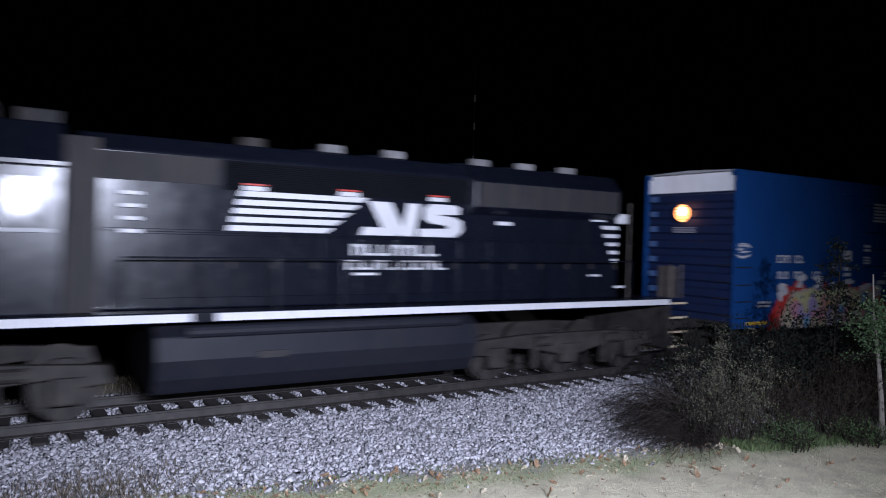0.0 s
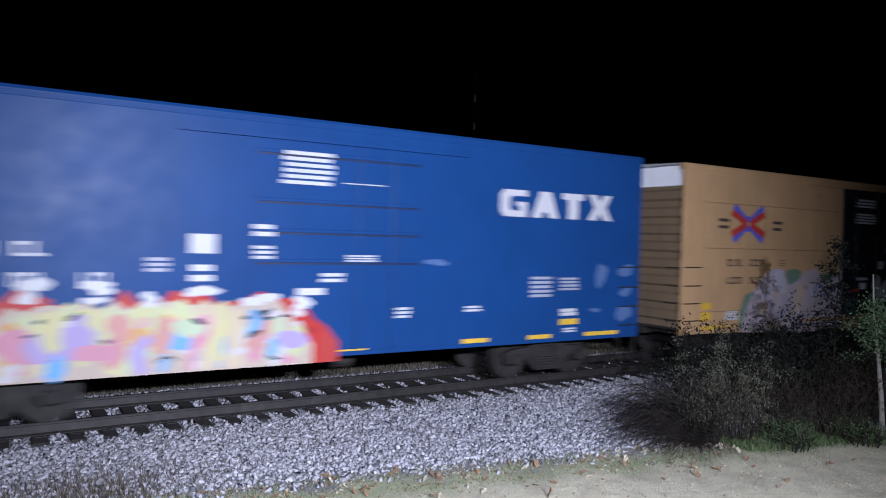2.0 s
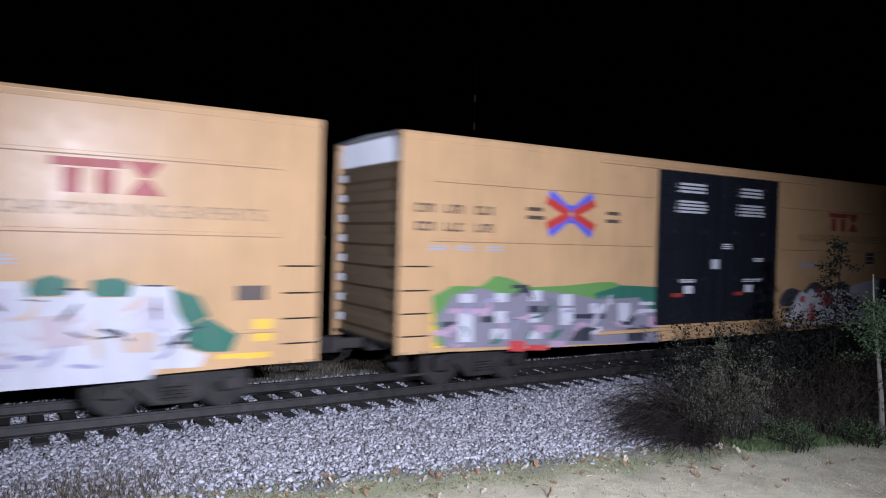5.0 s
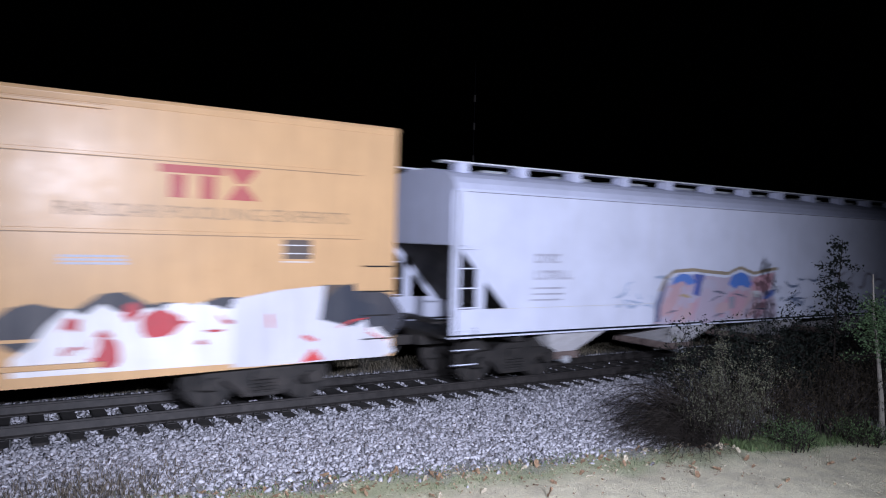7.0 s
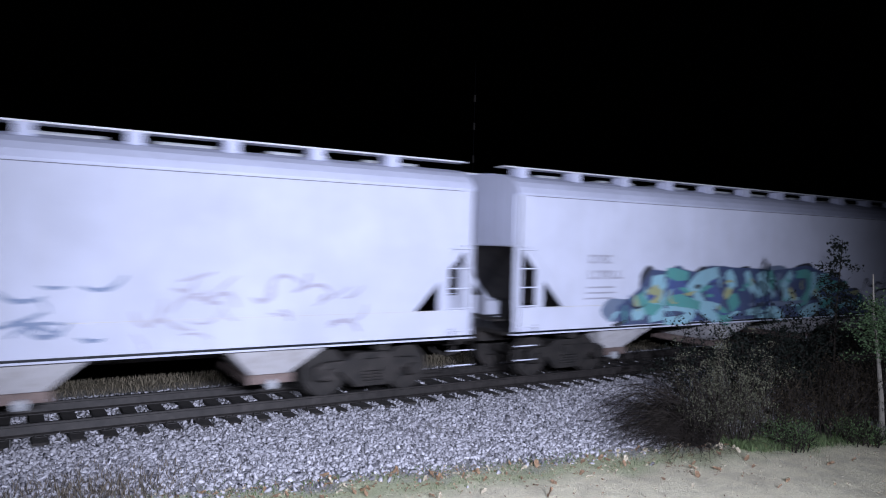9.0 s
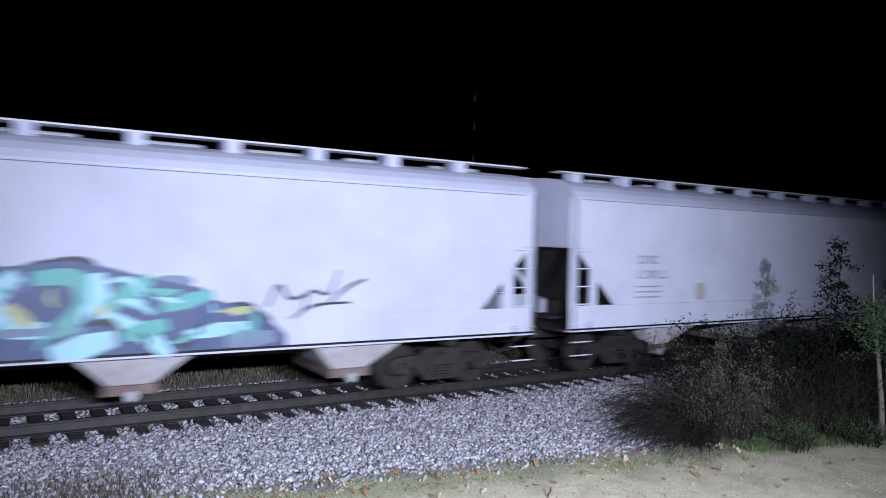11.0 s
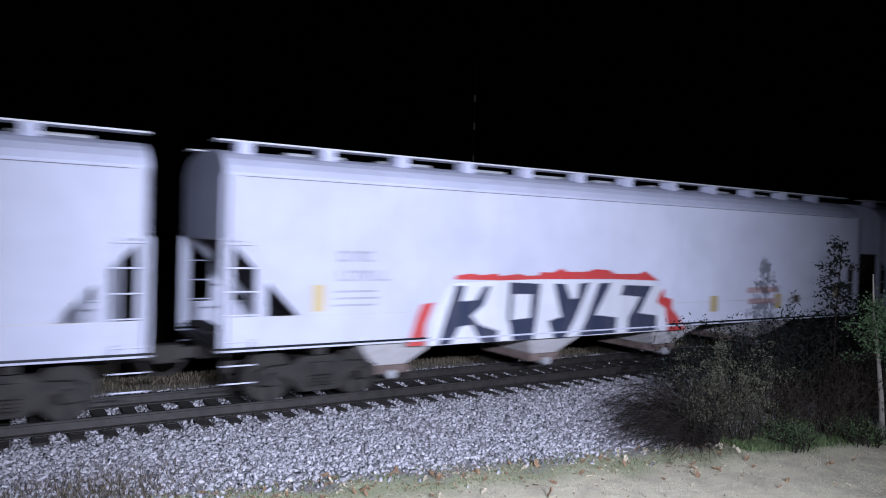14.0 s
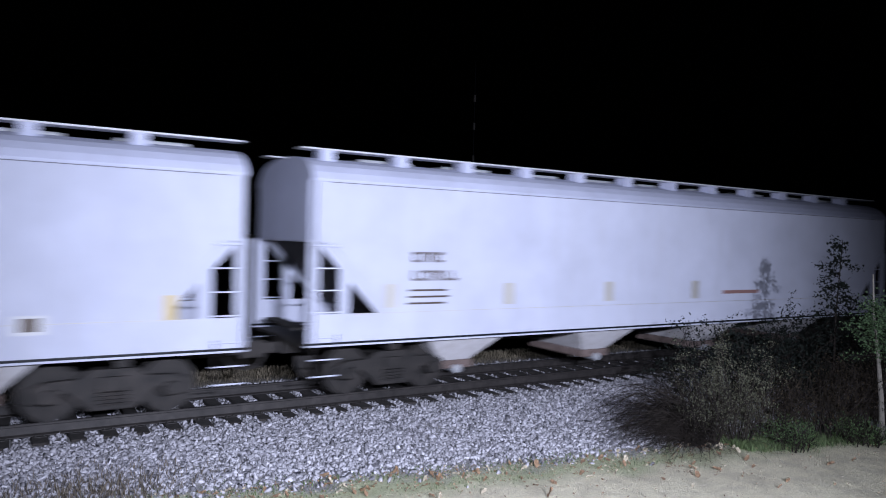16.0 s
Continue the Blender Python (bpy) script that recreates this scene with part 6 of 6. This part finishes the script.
def build_growth():
    shrub("bush", "leafy grey-green bush beside the ballast", 11.35, -5.6, 2.05, 0.46, 1, 26, LEAF_GREEN, 5200, 0.030)
    shrub("bush", "grey-green bush sloping down to the ballast", 10.85, -5.35, 1.25, 0.62, 7, 30, LEAF_GREEN, 2400, 0.028)
    shrub("bush", "dark bush of thin stems with few leaves", 12.3, -5.6, 1.15, 1.0, 2, 40, LEAF_DRY, 2200, 0.034)
    shrub("bush", "dark bush of thin stems with few leaves", 13.3, -6.1, 1.40, 1.0, 3, 40, LEAF_DRY, 2400, 0.034)
    shrub("bush", "dark bush of thin stems with few leaves", 14.4, -6.1, 1.55, 1.0, 4, 40, LEAF_DRY, 2400, 0.034)
    shrub("bush", "dark bush of thin stems with few leaves", 15.8, -6.0, 1.75, 1.2, 10, 36, LEAF_DRY, 2000, 0.040)
    shrub("bush", "low green bush at the dirt's edge", 12.0, -6.25, 0.40, 0.8, 5, 28, LEAF_LOW, 1600, 0.034)
    shrub("bush", "low green bush at the dirt's edge", 13.3, -6.75, 0.40, 0.8, 6, 26, LEAF_LOW, 1300, 0.034)
    shrub("brush", "tangle of bare dark twigs beside the bush", 11.3, -4.7, 1.0, 0.9, 8, 64, LEAF_DRY, 500, 0.034, droop=0.2)
    # Added backing that covers lit ground; its blackness is shade in the leaf colour.
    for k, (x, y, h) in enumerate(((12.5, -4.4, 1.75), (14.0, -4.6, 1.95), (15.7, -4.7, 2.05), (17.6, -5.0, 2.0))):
        shrub("bush", "dense thicket added as dark backing, shade in its leaf colour", x, y, h, 1.2, 60 + k, 34, LEAF_UNLIT, 4800, 0.065)
    arching_brush(10.9, -4.75, 1.85, 130, 17)
    arching_brush(10.6, -5.25, 1.50, 100, 18)
    arching_brush(11.2, -5.00, 2.30, 70, 19)
    ob = tagged(new("sapling"), "slender young tree with sparse leaves among bushes, coloured unlit", "tree")
    ob.location = (14.36, -5.6, ground_z(14.36, -5.6))
    rnd = random.Random(77)
    bm, lf, tb = bmesh.new(), bmesh.new(), bmesh.new()
    for a, b, r0, r1 in (((0, 0, -0.05), (0.02, 0, 1.2), 0.03, 0.024), ((0.02, 0, 1.2), (0.06, 0.02, 2.2), 0.024, 0.016), ((0.06, 0.02, 2.2), (0.22, 0.02, 3.75), 0.016, 0.006)):
        rod(tb, a, b, r0, r1, 6)
    part("trunk", tb, TWIG, ob)
    for k in range(30):
        z = rnd.uniform(2.1, 3.6)
        a = rnd.uniform(0, 6.28)
        s = Vector((0.06 + 0.13 * max(0, z - 2.2), 0.02, z))
        l = rnd.uniform(0.2, 0.60) * (1.15 - 0.35 * (z - 2.1))
        e = s + Vector((math.cos(a) * l, math.sin(a) * l, rnd.uniform(-0.12, 0.22)))
        rod(bm, s, e, 0.007, 0.002, 4)
        for _ in range(34):
            t = rnd.uniform(0.35, 1.05)
            leaf(lf, s.lerp(e, t) + Vector((rnd.gauss(0, 0.05), rnd.gauss(0, 0.05), rnd.gauss(0, 0.05))), rnd, rnd.uniform(0.045, 0.09))
    part("branchwork", bm, TWIG, ob)
    # The crown's lack of light is in its leaf colour.
    part("crown", lf, LEAF_UNLIT, ob)
    # a pale-stemmed sapling with a leafy top
    ob = tagged(new("sapling"), "young tree with a pale thin trunk and green leaves", "tree")
    ob.location = (14.05, -6.75, ground_z(14, -6.75))
    bm = bmesh.new()
    pts = [Vector((0, 0, -0.05)), Vector((-0.06, 0.02, 0.8)), Vector((-0.16, 0.05, 1.6)), Vector((-0.26, 0.1, 2.3)), Vector((-0.3, 0.12, 3.1))]
    for k, (a, b) in enumerate(zip(pts, pts[1:])):
        rod(bm, a, b, 0.055 - 0.011 * k, 0.044 - 0.011 * k, 8)
    part("trunk", bm, BARK_PALE, ob)
    rnd = random.Random(12)
    bm, lf = bmesh.new(), bmesh.new()
    for k in range(46):
        z = rnd.uniform(1.5, 2.5)
        a = rnd.uniform(0, 6.28)
        s = Vector((-0.16 - 0.12 * (z - 1.6), 0.08, z))
        l = rnd.uniform(0.20, 0.60) * (1.0 if z < 2.1 else 0.6)
        e = s + Vector((math.cos(a) * l, math.sin(a) * l, rnd.uniform(-0.1, 0.35)))
        rod(bm, s, e, 0.010, 0.003, 4)
        for _ in range(50):
            t = rnd.uniform(0.3, 1.05)
            leaf(lf, s.lerp(e, t) + Vector((rnd.gauss(0, 0.07), rnd.gauss(0, 0.07), rnd.gauss(0, 0.07))), rnd, rnd.uniform(0.035, 0.07))
    part("branchwork", bm, TWIG, ob)
    part("crown", lf, LEAF_SHADE, ob)


build_growth()


def line_pole():
    ob = tagged(new("pole"), "thin dark pole standing beyond the track", "pole")
    ob.location = (17.3, 12.0, ground_z(17.3, 12.0))
    bm = bmesh.new()
    rod(bm, (0, 0, -0.1), (0, 0, 13.0), 0.012, 0.009, 8)
    part("shaft", bm, LOUVRE, ob)
    for z in (8.6, 10.0, 11.2):
        boxes("clamp", STEEL_DARK, ob, [(-0.035, 0.035, -0.035, 0.035, z, z + 0.3)])


line_pole()


def grass(name, label, mat, count, place, height, seed):
    rng = random.Random(seed)
    v, f = [], []
    for _ in range(count):
        x, y = place(rng)
        z = ground_z(x, y) - 0.01
        a = rng.uniform(0, 6.28)
        h = height * rng.uniform(0.4, 1.2)
        w = 0.006 * rng.uniform(0.7, 1.5)
        lx, ly = rng.gauss(0, 0.35) * h, rng.gauss(0, 0.35) * h
        ux, uy = math.cos(a) * w, math.sin(a) * w
        i = len(v)
        v += [(x - ux, y - uy, z), (x + ux, y + uy, z), (x + lx * 0.4 + ux * 0.7, y + ly * 0.4 + uy * 0.7, z + h * 0.6), (x + lx * 0.4 - ux * 0.7, y + ly * 0.4 - uy * 0.7, z + h * 0.6), (x + lx, y + ly, z + h * 0.95)]
        f += [(i, i + 1, i + 2, i + 3), (i + 3, i + 2, i + 4)]
    me = bpy.data.meshes.new(name)
    me.from_pydata(v, [], f)
    me.materials.append(mat)
    tagged(new(name, me), label, "grass", kind="stuff")


def near_strip(r):
    x = r.uniform(-0.5, 16)
    return x, -3.45 - 0.19 * min(max(x, 0), 9) + r.gauss(0, 0.16) - (0.5 if r.random() < 0.2 else 0)


def weeds(r):
    x = r.gauss(0.8, 0.8)
    return x, -3.35 + r.gauss(0, 0.35)


def far_strip(r):
    return r.uniform(-3, 40), 2.7 + 1.9 * r.random() ** 0.8


def bush_foot(r):
    x = 11.1 + abs(r.gauss(0, 2.0))
    return x, -5.60 - 0.33 * (x - 11) + r.gauss(0, 0.2)


grass("moss_grass", "short sparse green grass at the edge of the ballast", GRASS, 5000, near_strip, 0.05, 21)
grass("dry_weeds", "dry pale weeds at the foot of the ballast", GRASS_BROWN, 1500, weeds, 0.17, 22)
grass("far_grass", "dry grass on the bank beyond the track", GRASS_DRY, 26000, far_strip, 0.13, 23)
grass("bush_grass", "green and brown grass at the foot of the bushes", GRASS, 6500, bush_foot, 0.14, 24)


def litter():
    """Crumbled leaves, chips and grit strewn over the dirt."""
    rnd = random.Random(41)
    for name, mat, count, label in (("leaf_litter", LEAF_BROWN, 2600, "crumbled brown leaf litter strewn over the dirt"), ("pale_chips", LEAF_PALE, 1500, "pale chips of leaf and grit on the dirt")):
        bm = bmesh.new()
        for _ in range(count):
            x = rnd.uniform(0.3, 15)
            edge = -3.35 - 0.19 * min(max(x, 0), 9)
            y = edge - abs(rnd.gauss(0, 0.45 if rnd.random() < 0.6 else 2.0))
            leaf(bm, Vector((x, y, ground_z(x, y) + 0.012)), rnd, rnd.uniform(0.012, 0.05))
        tagged(shape(name, bm, mat), label, "litter", kind="stuff")


litter()


def fallen_leaves():
    rnd = random.Random(31)
    protos = []
    for k in range(4):
        bm = bmesh.new()
        n = 9
        mid = [bm.verts.new((0.0, 0.07 * (i / 4 - 0.5) * 2, 0.012 * math.sin(i))) for i in range(5)]
        for s in (-1, 1):
            edge = [bm.verts.new((s * (0.045 * math.sin(math.pi * (i + 0.3) / 4.6) * (1 + 0.3 * rnd.uniform(-1, 1))), 0.07 * (i / 4 - 0.5) * 2 + 0.012, 0.006 + 0.022 * rnd.random())) for i in range(5)]
            for i in range(4):
                bm.faces.new((mid[i], mid[i + 1], edge[i + 1], edge[i]) if s < 0 else (mid[i], edge[i], edge[i + 1], mid[i + 1]))
        protos.append(shape("fallen_leaf", bm, LEAF_PALE if k == 3 else LEAF_BROWN))
    spots = [(4.30, -4.95, 1.0, 60), (6.55, -6.15, 1.25, 70), (4.05, -4.05, 1.2, 15)]
    n = 0
    while len(spots) < 300:
        x = rnd.uniform(0.5, 15)
        edge = -3.5 - 0.19 * min(max(x, 0), 9)
        y = edge - abs(rnd.gauss(0, 0.55 if rnd.random() < 0.75 else 1.6)) + 0.15
        spots.append((x, y, rnd.uniform(0.35, 1.0), rnd.uniform(0, 65)))
    for k, (x, y, s, t) in enumerate(spots):
        src = protos[k % 4]
        ob = src if k < 4 else src.copy()
        if k >= 4:
            scene.collection.objects.link(ob)
        ob.matrix_world = pose(x, y, ground_z(x, y) + 0.01 + 0.03 * s * math.sin(radians(t)), t, rnd.uniform(-15, 15), rnd.uniform(0, 360)) @ Matrix.Diagonal((s, s, s, 1))
        tagged(ob, "pale bleached dead leaf lying on the dirt" if k % 4 == 3 else "curled brown dead leaf lying on the dirt", "leaf", "fallen leaves on the dirt")


fallen_leaves()


# ---- what moves: every car along the track, every wheelset on its car ----
def motions():
    times = [t for t, _ in RUN]
    for ob, x in running:
        walk(ob, [(t, pose(x - run(t), 0, 0)) for t in times])
    steps = [k / 15 for k in range(241)]
    for ob, x, radius in turning:
        walk(ob, [(t, pose(x, 0, radius, 0, -math.degrees(run(t) / radius), 0)) for t in steps])


motions()
